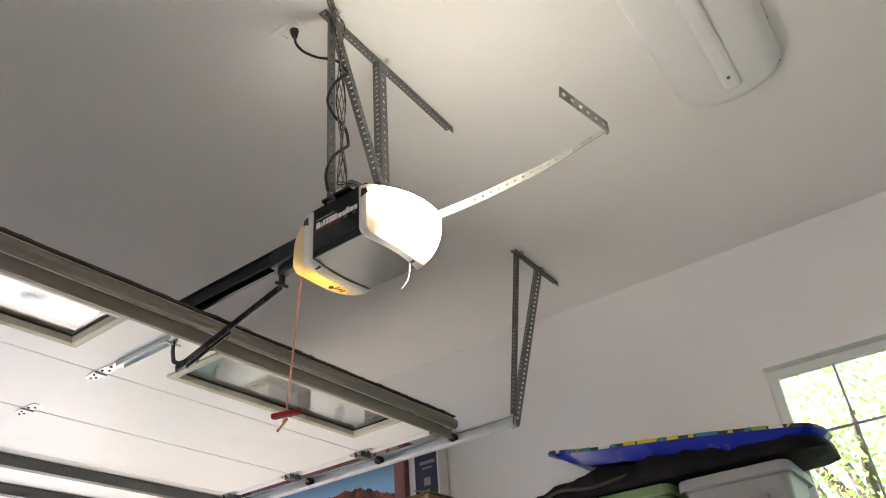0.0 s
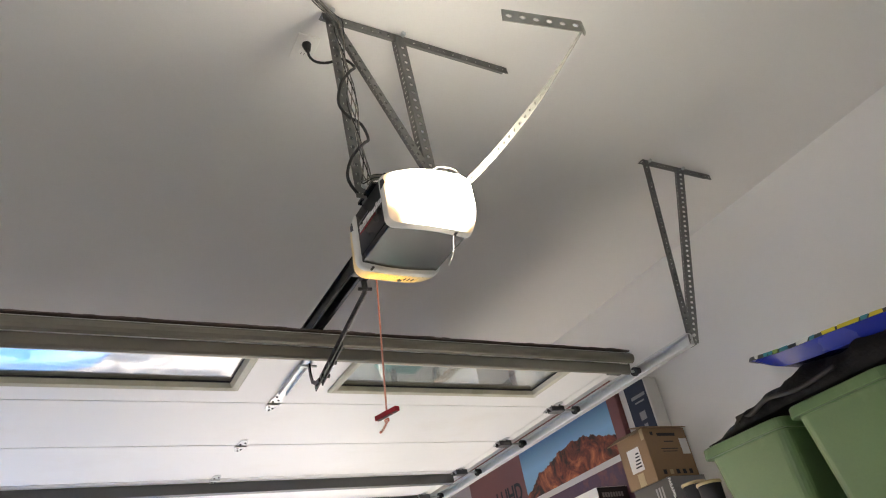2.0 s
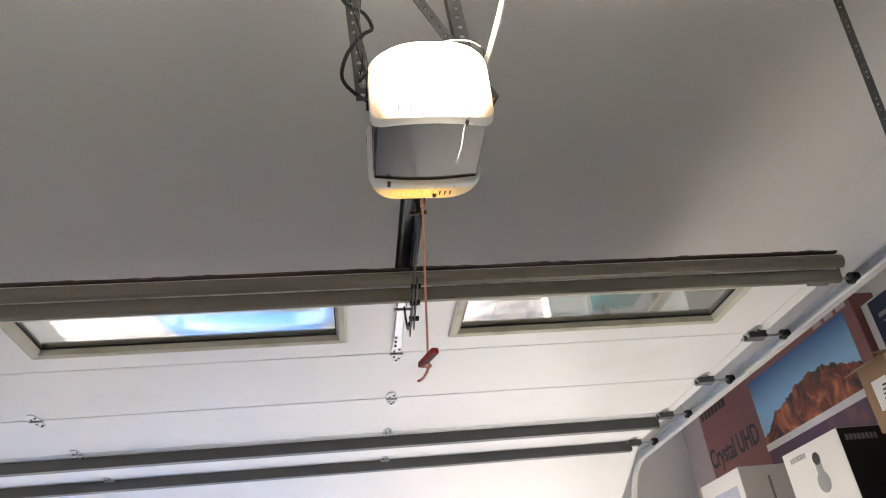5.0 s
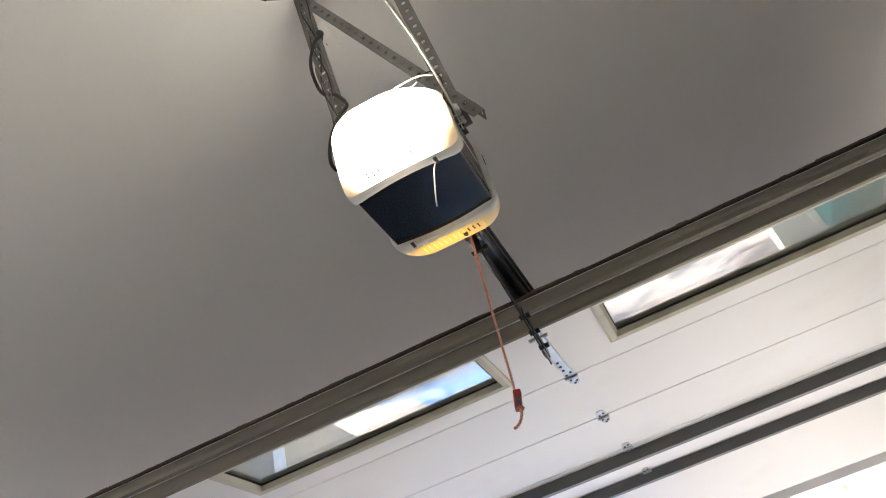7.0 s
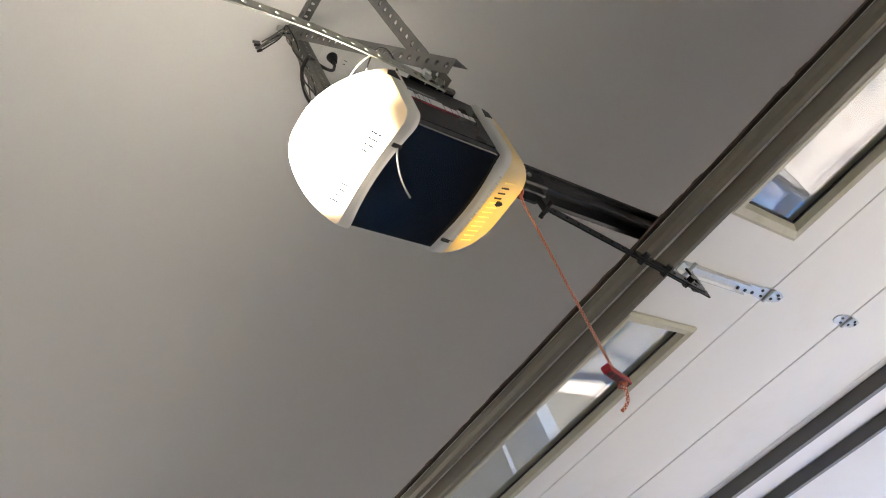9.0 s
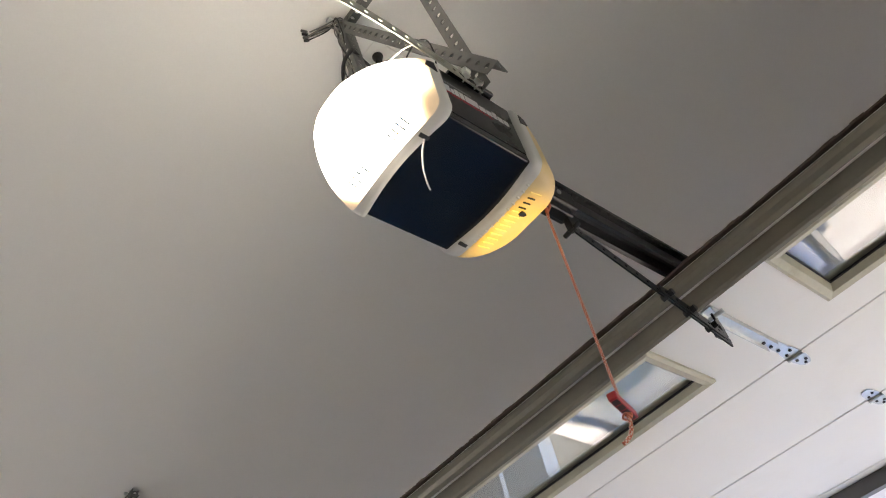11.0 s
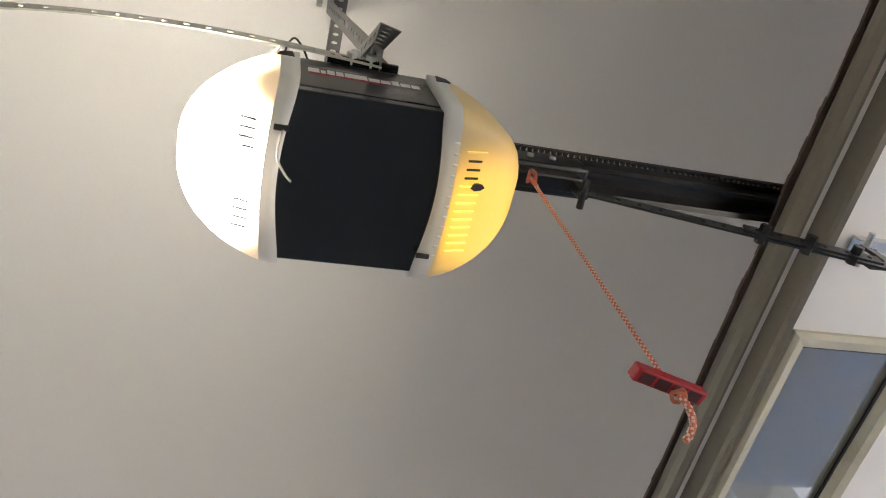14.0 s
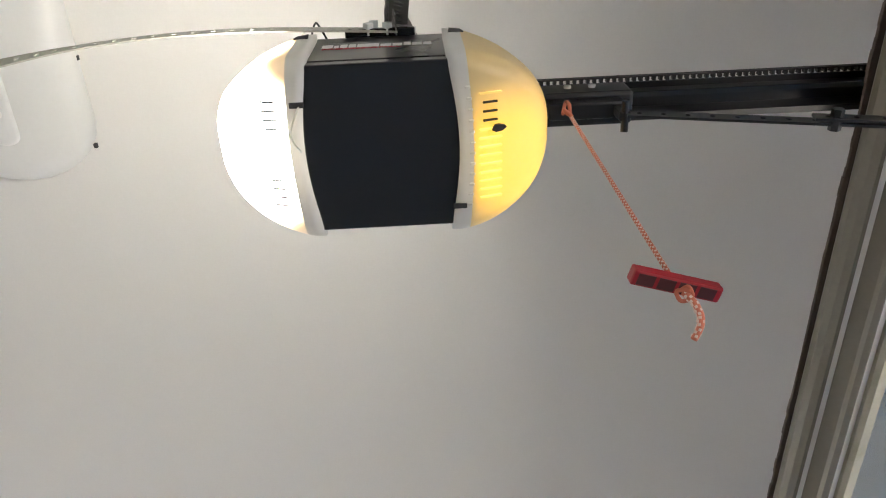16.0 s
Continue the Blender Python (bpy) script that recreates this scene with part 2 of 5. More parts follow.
def letters(text, size, mat, m, parent, name="lettering", squeeze=1.0, align="LEFT", depth=0.0004, bold=0.0):
    """Raised print in the built-in typeface, turned into a mesh."""
    cu = bpy.data.curves.new("type", "FONT")
    cu.body, cu.size, cu.extrude, cu.align_x, cu.offset = text, size, depth, align, bold
    tmp = new("type", cu)
    dg = bpy.context.evaluated_depsgraph_get()
    me = bpy.data.meshes.new_from_object(tmp.evaluated_get(dg))
    bpy.data.objects.remove(tmp)
    bpy.data.curves.remove(cu)
    me.name = name
    me.transform(m @ Matrix.Diagonal((squeeze, 1, 1, 1)))
    me.materials.clear()
    me.materials.append(mat)
    ob = new(name, me)
    ob.parent = parent
    return ob


def structure(name, bm, mat, label, category):
    ob = new(name, mesh(name, bm, mat))
    return tagged(ob, label, category, kind="structure")


# ---- structure ----
CEIL = 3.48
WX = 2.45     # side wall with the window
LX = -7.0
BY = -5.2
FY = 3.25     # front wall with the doorway
structure("floor", box(LX - 0.2, WX + 0.2, BY - 0.2, FY + 0.2, -0.2, 0), M_FLOOR, "stained grey concrete garage floor", "floor")
structure("ceiling", box(LX - 0.2, WX + 0.2, BY - 0.2, FY + 0.2, CEIL, CEIL + 0.2), M_CEIL, "off-white painted drywall garage ceiling", "ceiling")
V0, V1, VZ = -5.0, -2.2, 2.3      # unseen opening added to light the ceiling and east wall
wb = box(LX - 0.2, LX, BY, V0, 0, CEIL)
box(LX - 0.2, LX, V1, FY, 0, CEIL, bm=wb)
box(LX - 0.2, LX, V0, V1, VZ, CEIL, bm=wb)
structure("wall_west", wb, M_WALL, "off-white painted drywall side wall", "wall")
structure("wall_south", box(LX - 0.2, WX + 0.2, BY - 0.2, BY, 0, CEIL), M_WALL, "off-white painted drywall back wall", "wall")
# wall with the window opening
W0, W1, WZ0, WZ1 = -2.64, -1.392, 1.36, 2.760
wb = box(WX, WX + 0.2, BY, W0, 0, CEIL)
box(WX, WX + 0.2, W1, FY, 0, CEIL, bm=wb)
box(WX, WX + 0.2, W0, W1, 0, WZ0, bm=wb)
box(WX, WX + 0.2, W0, W1, WZ1, CEIL, bm=wb)
structure("wall_east", wb, M_WALL, "off-white painted drywall wall around a window", "wall")
# front wall round the doorway
D0, D1, DZ = -3.05, 1.52, 2.42
wb = box(LX - 0.2, D0, FY, FY + 0.2, 0, CEIL)
box(D1, WX + 0.2, FY, FY + 0.2, 0, CEIL, bm=wb)
box(D0, D1, FY, FY + 0.2, DZ, CEIL, bm=wb)
structure("wall_north", wb, M_WALL, "off-white painted drywall wall over the open doorway", "wall")
# ground outside
gb = box(-60, 60, FY + 0.21, 90, -0.3, -0.02)
# ground beyond the added opening, there to bounce sunlight in
box(-60, LX - 0.21, -60, FY + 0.205, -0.3, -0.02, bm=gb)
structure("ground", gb, M_DRIVE, "pale pinkish concrete driveway", "ground")


# ground coloured dark where the door panes mirror a dark area
structure("dark_ground_strip", box(-16, -3.45, FY + 0.21, 10.5, -0.019, -0.008, bevel=0.004), material("dark_ground", (0.045, 0.042, 0.04), rough=0.85, vary=0.5, scale=3, fine=25, bump=0.8, dist=0.02, stain=(0.14, 0.12, 0.10), stain_amount=0.5, stain_scale=6), "dark strip of ground beside the driveway", "ground")


# ---- overhead sectional door, raised under the ceiling ----
DX0, DX1 = -3.07, 1.575
ZD = 2.60                     # inner face of the raised door
SEAMS = (-0.05, 0.533, 1.066, 1.60, 2.133)
STILES = (-1.535, 0.0)

door = thing("garage_door", (0, 0, ZD), "white steel sectional garage door raised open under the ceiling", "garage door")


def hinge_mesh():
    bm = bmesh.new()
    for s in (-1, 1):
        pts = [(-0.022, 0.004), (0.022, 0.004), (0.017, 0.045), (0.009, 0.062), (-0.009, 0.062), (-0.017, 0.045)]
        own = bmesh.new()
        lo = [own.verts.new((x, s * y, 0)) for x, y in pts]
        hi = [own.verts.new((x, s * y, -0.003)) for x, y in pts]
        own.faces.new(lo)
        own.faces.new(hi[::-1])
        for k in range(6):
            own.faces.new((lo[k], lo[(k + 1) % 6], hi[(k + 1) % 6], hi[k]))
        join(bm, own)
    cyl((-0.022, 0, -0.006), (0.022, 0, -0.006), 0.006, 10, bm)
    return bm


def screw_mesh():
    bm = cyl((0, 0, -0.003), (0, 0, -0.0065), 0.0042, 8)
    return bm


def hinge(parent, x, y, z=0.0):
    h = part("hinge", hinge_mesh(), M_GALV, parent, "small galvanised steel hinge")
    h.matrix_basis = pose(x, y, z) @ Matrix.Diagonal((1.15, 1.3, 1, 1))
    for dx, dy in ((-0.008, 0.022), (0.009, 0.036), (-0.009, -0.022), (0.008, -0.034), (0.0, 0.05)):
        sc = part("screw", screw_mesh(), M_INK, h)
        sc.matrix_basis = pose(dx, dy, 0)


def door_section(name, y0, y1, parent, holes=()):
    """One hollow steel door section with its rolled edges; openings for panes go right through."""
    th, g = 0.045, 0.003
    bm = bmesh.new()
    if not holes:
        box(DX0, DX1, y0 + g, y1 - g, 0, th, bevel=0.004, seg=2, bm=bm)
    else:
        hy0, hy1 = holes[0][2], holes[0][3]
        box(DX0, DX1, y0 + g, hy0, 0, th, bm=bm)
        box(DX0, DX1, hy1, y1 - g, 0, th, bm=bm)
        x = DX0
        for a, b, _, _ in holes:
            box(x, a, hy0, hy1, 0, th, bm=bm)
            x = b
        box(x, DX1, hy0, hy1, 0, th, bm=bm)
    return part(name, bm, M_DOOR, parent)


HY0, HY1 = 0.085, 0.352
PANES = [(-2.82, -1.77), (-1.27, -0.224), (0.228, 1.258)]
section_top = door_section("door_section", SEAMS[0], SEAMS[1], door, [(a, b, HY0, HY1) for a, b in PANES])
for a, b in PANES:
    # moulded surround, sloping in to the pane
    fr = bmesh.new()
    o = 0.034
    loops = [(o, 0.0), (o, -0.010), (o - 0.010, -0.016), (0.004, -0.012), (-0.006, 0.004), (-0.006, 0.036)]
    rings = []
    for off, z in loops:
        rings.append([fr.verts.new(c) for c in ((a - off, HY0 - off, z), (b + off, HY0 - off, z), (b + off, HY1 + off, z), (a - off, HY1 + off, z))])
    for r0, r1 in zip(rings, rings[1:]):
        for k in range(4):
            fr.faces.new((r0[k], r0[(k + 1) % 4], r1[(k + 1) % 4], r1[k]))
    f = part("window_frame", fr, M_FRAME, section_top, "beige plastic window surround")
    part("pane", box(a - 0.004, b + 0.004, HY0 - 0.004, HY1 + 0.004, 0.026, 0.030), M_GLASS, f, "outer glass pane")
    pn = part("pane", box(a - 0.004, b + 0.004, HY0 - 0.004, HY1 + 0.004, 0.012, 0.016), M_GLASS, f, "clear reflective glass pane")
    gk = bmesh.new()
    for q in ((a, b, HY1 - 0.012, HY1 + 0.004), (a, b, HY0 - 0.004, HY0 + 0.01), (a - 0.004, a + 0.01, HY0, HY1), (b - 0.01, b + 0.004, HY0, HY1)):
        box(*q, 0.006, 0.0115, bm=gk)
    part("gasket", gk, M_INK, f, "thin black glazing gasket")

for y0, y1 in zip(SEAMS[1:], SEAMS[2:]):
    door_section("door_section", y0, y1, door)
for y in SEAMS[1:]:
    part("seam", box(DX0, DX1, y - 0.006, y + 0.006, 0.006, 0.03), M_SEAM, door)
# bottom section, starting down the curve of the tracks
low = door_section("door_section", 0.0, 0.58, door)
low.matrix_basis = pose(0, SEAMS[4], 0, -24)

# reinforcing strut along the top edge: a rolled hat section
hat = [(-0.018, 0.0465), (-0.040, 0.045), (-0.052, 0.037), (-0.058, 0.026), (-0.058, 0.012), (-0.051, 0.001), (-0.040, -0.004), (-0.031, 0.000), (-0.026, 0.010), (-0.024, 0.022), (-0.018, 0.022), (-0.016, 0.000), (-0.010, -0.036), (-0.006, -0.042), (0.004, -0.044), (0.008, -0.040), (0.010, -0.008), (0.016, -0.0035), (0.030, -0.0035)]
part("top_strut", profile(sheet(hat, 0.004), DX0, DX1 + 0.012), M_STRUT, door, "olive-grey rolled steel strut along the top edge", smooth=False)
sl = bmesh.new()
n = 260
for i in range(n):
    xa = DX0 + (DX1 - DX0) * i / n
    xb = DX0 + (DX1 - DX0) * (i + 1) / n
    h = 0.002 * noise.noise(Vector((xa * 5, 0.3, 0))) + 0.0035 * max(0, noise.noise(Vector((xa * 23, 2.3, 0))))
    box(xa, xb, -0.056 - h, -0.020, 0.0495, 0.0555 + h, bm=sl)
part("weather_seal", sl, M_SEAL, door, "dirty brown weather seal")
ustrut = [(-0.032, -0.003), (-0.024, -0.004), (-0.020, -0.055), (0.020, -0.055), (0.024, -0.004), (0.034, -0.003)]
for y in (1.69, 2.165):
    m = part("strut", profile(sheet(ustrut, 0.003), DX0 + 0.05, DX1 - 0.06), M_STRUTG, door, "dark grey steel strut")
    m.matrix_basis = pose(0, y, 0)

for x in STILES:
    for y in SEAMS[1:]:
        hinge(door, x, y, -0.002)

# end hinges with roller brackets along the edge by the track
for k, y in enumerate((0.03, 0.533, 1.066, 1.60, 2.133)):
    if k:
        hinge(door, DX1 - 0.06, y, -0.002)
    rb = bmesh.new()
    box(DX1 - 0.085, DX1 - 0.005, y - 0.022, y + 0.022, -0.030, -0.026, bevel=0.001, bm=rb)
    box(DX1 - 0.085, DX1 - 0.005, y - 0.024, y - 0.020, -0.030, 0.0, bm=rb)
    box(DX1 - 0.085, DX1 - 0.005, y + 0.020, y + 0.024, -0.030, 0.0, bm=rb)
    br = part("roller_bracket", rb, M_GALVD if k == 0 else M_STRUTG, door)
    st = part("roller_stem", cyl((DX1 - 0.08, y, -0.016), (DX1 + 0.10, y, -0.016), 0.006, 10), M_GALV, br)
    part("roller", cyl((DX1 + 0.075, y, -0.016), (DX1 + 0.105, y, -0.016), 0.022, 18), M_RUBBER, br, "black nylon roller")
# perforated end stiles
for y0, y1 in zip(SEAMS[:-1], SEAMS[1:]):
    part("end_stile", perforated(y1 - y0 - 0.06, 0.055, 0.11, 0.008, 0.008, 0.0015, m=Matrix.Translation((DX1 - 0.03, y0 + 0.03, -0.003)) @ Matrix.Rotation(radians(90), 4, "Z")), M_DOOR, door)

# lift bracket on the middle stile
bk = bmesh.new()
box(-0.017, 0.017, 0.075, 0.46, -0.006, -0.002, bm=bk)
box(-0.017, -0.0145, 0.075, 0.40, -0.022, -0.006, bm=bk)
box(0.0145, 0.017, 0.075, 0.40, -0.022, -0.006, bm=bk)
lb = part("lift_bracket", bk, M_GALV, door, "bright galvanised operator bracket")
for y in (0.13, 0.37, 0.41, 0.45):
    sc = part("bolt", cyl((0.008 * (-1) ** int(y * 100), y, -0.006), (0.008 * (-1) ** int(y * 100), y, -0.010), 0.0055, 6), M_INK, lb)
part("clevis_pin", cyl((-0.03, 0.085, -0.03), (0.035, 0.085, -0.03), 0.006, 10), M_GALV, lb)

# ---- tracks ----
def track(x, label):
    """Galvanised C-shaped track: level run, then a quarter bend down to the jamb."""
    t = thing("door_track", (x, 0, 2.585), label, "track", group="door tracks")
    c = [(-0.020, -0.019), (-0.019, -0.028), (0.014, -0.028), (0.018, -0.024), (0.018, 0.024), (0.014, 0.028), (-0.019, 0.028), (-0.020, 0.019)]
    line = [(y, 0.0) for y in np.linspace(-0.33, 2.42, 12)]
    for a in np.linspace(8, 90, 11):
        line.append((2.42 + 0.36 * math.sin(radians(a)), -0.36 + 0.36 * math.cos(radians(a))))
    line.append((2.78, -2.5))
    out = sheet(c, 0.0025)
    bm = bmesh.new()
    rings = []
    for i, (y, z) in enumerate(line):
        a, b = line[max(i - 1, 0)], line[min(i + 1, len(line) - 1)]
        d = Vector((b[0] - a[0], b[1] - a[1])).normalized()
        nrm = (-d[1], d[0])
        rings.append([bm.verts.new((u, y + nrm[0] * v, z + nrm[1] * v)) for u, v in out])
    k = len(out)
    for r0, r1 in zip(rings, rings[1:]):
        for j in range(k):
            bm.faces.new((r0[j], r0[(j + 1) % k], r1[(j + 1) % k], r1[j]))
    bm.faces.new(rings[0])
    bm.faces.new(rings[-1][::-1])
    part("channel", bm, M_TRACK, t)
    part("angle_plate", box(0.017, 0.020, -0.34, -0.30, -0.030, 0.034, bevel=0.001), M_GALVD, t)
    for z in (-0.012, 0.014):
        part("bolt", cyl((0.008, -0.322, z), (0.030, -0.322, z), 0.009, 6), M_GALV, t)
    return t


track(1.685, "bright galvanised steel door track with a curved end")
tl = track(-3.18, "bright galvanised steel door track near the side wall")


def hanger(x, x2, xb, yt, yb, zb, label):
    t = thing("track_hanger", (x, yt, CEIL), label, "hanger", group="track hangers")

    def L(p, q, f, fl=1):
        off = Vector((x, yt, CEIL))
        return angle_iron(Vector(p) - off, Vector(q) - off, f, 0.034, 0.026, fl)
    part("ceiling_angle", L((x, yt, CEIL - 0.018), (x2, yt, CEIL - 0.018), (0, -1, 0)), M_GALVD, t)
    s = 1 if x2 > x else -1
    part("leg", L((x + s * 0.012, yt - 0.006, CEIL - 0.01), (xb, yb, zb), (0, -1, 0.1)), M_GALVD, t)
    part("leg", L((x + s * 0.25, yt - 0.010, CEIL - 0.01), (xb + s * 0.012, yb - 0.006, zb), (-s * 0.5, -1, 0.1), -1), M_GALVD, t)
    for q in ((x + s * 0.02, yt - 0.02, CEIL - 0.025), (x + s * 0.25, yt - 0.02, CEIL - 0.025), (xb, yb - 0.012, zb + 0.03)):
        q = Vector(q) - Vector((x, yt, CEIL))
        part("bolt", cyl(q, q + Vector((0, -0.012, 0)), 0.009, 6), M_GALV, t)


hanger(1.600, 2.080, 1.705, -0.520, -0.316, 2.57, "perforated steel angle hanger holding the track end")
hanger(-2.74, -3.46, -3.22, -0.375, -0.30, 2.57, "perforated steel angle hanger holding the far track")

# ---- opener rail, trolley, arm ----
RZ = 2.705
rail = thing("opener_rail", (0.012, -0.62, RZ), "black steel opener rail with a toothed drive belt", "rail")
rl = profile(sheet([(-0.028, 0.022), (0.028, 0.022)], 0.004), -0.05, 3.5, "y")
profile(sheet([(-0.016, 0.02), (-0.016, -0.024), (-0.024, -0.026)], 0.003), -0.05, 3.5, "y", rl)
profile(sheet([(0.016, 0.02), (0.016, -0.024), (0.024, -0.026)], 0.003), -0.05, 3.5, "y", rl)
part("rail_beam", rl, M_BLACK, rail)
be = bmesh.new()
box(0.0405, 0.043, 0.0, 3.4, 0.000, 0.010, bm=be)
for i in range(300):
    y = 0.005 + i * 0.011
    box(0.034, 0.0405, y, y + 0.005, 0.000, 0.010, bm=be)
part("drive_belt", be, M_RUBBER, rail, "black toothed rubber belt")

trol = thing("trolley", (0.02, -0.54, 2.655), "black trolley with a pivoted door arm", "trolley")
tb = box(-0.034, 0.022, -0.030, 0.115, 0.012, 0.074, bevel=0.006)
box(-0.014, 0.014, -0.026, 0.095, -0.016, 0.014, bevel=0.004, bm=tb)
part("trolley_body", tb, M_BLACK, trol)
tc = cyl((-0.024, 0.085, -0.051), (0.024, 0.085, -0.047), 0.006, 12)
box(-0.008, 0.008, 0.076, 0.094, -0.054, 0.004, bevel=0.003, bm=tc)
part("pivot", tc, M_BLACK, trol)
for y in (0.01, 0.05):
    part("screw", cyl((0.026, y, 0.03), (0.030, y, 0.03), 0.006, 8), M_GALV, trol)
# straight arm with holes, down to the door, and the curved arm from the door bracket
O = Vector((0.02, -0.54, 2.655))
arm_m, arm_n = bar_pose(Vector((0.022, -0.452, 2.604)) - O, Vector((0.014, 0.064, 2.468)) - O, (1, 0, 0))
ab = perforated(arm_n, 0.026, 0.034, 0.009, 0.009, 0.004, m=arm_m)
part("arm", ab, M_BLACK, trol, "straight black perforated door arm")
arm2_m, arm2_n = bar_pose(Vector((0.027, -0.20, 2.530)) - O, Vector((0.024, 0.02, 2.472)) - O, (1, 0, 0))
hk = perforated(arm2_n, 0.026, 0.034, 0.009, 0.009, 0.004, m=arm2_m)
part("arm_overlap", hk, M_BLACK, trol)
crv = bmesh.new()
cpts = [(0.012, 0.012, 2.480), (0.012, 0.045, 2.482), (0.010, 0.074, 2.500), (0.008, 0.084, 2.535), (0.006, 0.085, 2.575)]
for i in range(len(cpts) - 1):
    mm, nn = bar_pose(Vector(cpts[i]) - O, Vector(cpts[i + 1]) - O, (1, 0, 0))
    own = box(-0.003, nn + 0.003, -0.0075, 0.0075, -0.003, 0.003)
    own.transform(mm)
    join(crv, own)
part("curved_arm", crv, M_BLACK, trol)
for y, z in ((-0.170, 2.523), (-0.095, 2.503), (-0.02, 2.484)):
    part("bolt", cyl(Vector((0.010, y, z)) - O, Vector((0.042, y, z)) - O, 0.009, 6), M_BLACK, trol)

# ---- release rope and handle ----
rope = thing("release_cord", (0.025, -0.530, 2.605), "orange and white braided emergency release cord", "cord")


def braid(points, r, parent, name, label=""):
    p = part(name, tube(points, r, 8), M_ROPE, parent, label, smooth=True)
    fl = bmesh.new()
    tot = 0.0
    pts = [Vector(q) for q in points]
    for a, b in zip(pts, pts[1:]):
        nseg = int((b - a).length / 0.0036)
        d = (b - a).normalized()
        n1 = d.cross(Vector((0.3, 0.2, 0.9))).normalized() if abs(d.z) < 0.9 else d.cross(Vector((1, 0.2, 0))).normalized()
        n2 = d.cross(n1)
        for i in range(nseg):
            c = a + d * (i + 0.5) * 0.0036
            for k in range(3):
                an = 2 * math.pi * k / 3 + (i % 2) * math.pi / 3
                o2 = c + r * 0.70 * (math.cos(an) * n1 + math.sin(an) * n2)
                own = bmesh.new()
                bmesh.ops.create_cube(own, size=r * 0.8)
                own.transform(Matrix.Translation(o2) @ d.to_track_quat("Z", "Y").to_matrix().to_4x4() @ Matrix.Rotation(an + 0.8, 4, "Z"))
                join(fl, own)
    part("white_fleck", fl, M_ROPEW, p, "white flecks of the braid")
    return p


H0 = Vector((0.0, -0.529, 2.138))
OR = Vector((0.025, -0.530, 2.605))
part("knot", tube([(0, -0.02, 0.01), (0.012, -0.012, 0.03), (0.014, -0.01, 0.012), (0.002, -0.012, 0.0), (0.010, -0.02, 0.004), (0, -0.008, -0.006)], 0.003, 8), M_ROPE, rope, smooth=True)
braid([(0, -0.010, 0.0), H0 + Vector((0, 0.0, 0.008)) - OR], 0.0027, rope, "cord")
hnd = part("handle", box(-0.0085, 0.0085, -0.047, 0.047, -0.0075, 0.0075, bevel=0.0025), M_RED, rope, "dark red plastic pull handle")
hnd.matrix_basis = Matrix.Translation(H0 - OR) @ Matrix.Rotation(radians(17), 4, "Z")
for k in range(4):
    # flat plates on the handle, coloured as the shade of open recesses
    r = part("recess_shade", box(-0.006, 0.006, -0.042 + k * 0.0215, -0.042 + k * 0.0215 + 0.0175, -0.0082, -0.0072), M_RED_SHADE, hnd)
part("cord_knot", tube([(0, 0.0, -0.014), (0.008, 0.004, -0.018), (0.0, 0.010, -0.022), (-0.008, 0.003, -0.019), (0.0, -0.004, -0.016), (0.006, 0.006, -0.022)], 0.0021, 8), M_ROPE, hnd, smooth=True)
tail = [H0 - OR + Vector(q) for q in ((0.0, 0.002, -0.018), (-0.004, 0.009, -0.030), (-0.012, 0.012, -0.042), (-0.020, 0.009, -0.050), (-0.028, 0.002, -0.056))]
braid(tail, 0.0034, rope, "cord_tail")

# ---- opener motor unit ----
MX, MY0, MY1, MZ0, MZ1 = 0.0135, -0.928, -0.7255, 2.528, 2.703
HWID = 0.125
mot = thing("garage_door_opener", (MX, (MY0 + MY1) / 2, MZ0), "black garage door opener with white light lenses, one lit bright", "opener")
hy = (MY1 - MY0) / 2
hz = MZ1 - MZ0
part("chassis", box(-HWID, HWID, -hy - 0.012, hy + 0.012, 0, hz, bevel=0.003), M_CHASSIS, mot)
for s in (-1, 1):
    part("label_plate", box(min(s * HWID, s * (HWID + 0.0012)), max(s * HWID, s * (HWID + 0.0012)), -hy + 0.004, hy - 0.004, 0.022, hz - 0.006), M_PLATE, mot)


def lens_loft(ds, hw, zb, zt, sgn, y0, rad=0.026, n=6, open_start=False):
    """Rounded-rectangle sections lofted away from the chassis."""
    own = bmesh.new()
    rings = []
    for d, w, b, t in zip(ds, hw, zb, zt):
        r = min(rad, w * 0.9, (t - b) * 0.45)
        ring = []
        outline_ = []
        for cx, cz, a0 in ((w - r, t - r, 0), (-(w - r), t - r, 90), (-(w - r), b + r, 180), (w - r, b + r, 270)):
            for k in range(n + 1):
                a = radians(a0 + 90 * k / n)
                outline_.append((cx + r * math.cos(a), cz + r * math.sin(a)))
        for j, (xa, za) in enumerate(outline_):
            xb, zc = outline_[(j + 1) % len(outline_)]
            cuts = 10 if (j + 1) % (n + 1) == 0 else 1
            for q in range(cuts):
                x, z = xa + (xb - xa) * q / cuts, za + (zc - za) * q / cuts
                bow = 0.015 * max(0.0, math.cos(min(1.0, abs(x) / w) * math.pi / 2)) - 0.001
                ring.append(own.verts.new((x, y0 + sgn * (d + bow * (1 - min(1, d / 0.06))), z)))
        rings.append(ring)
    k = len(rings[0])
    for r0, r1 in zip(rings, rings[1:]):
        for j in range(k):
            own.faces.new((r0[j], r0[(j + 1) % k], r1[(j + 1) % k], r1[j]))
    if open_start:
        own.faces.new(rings[-1])
    return own


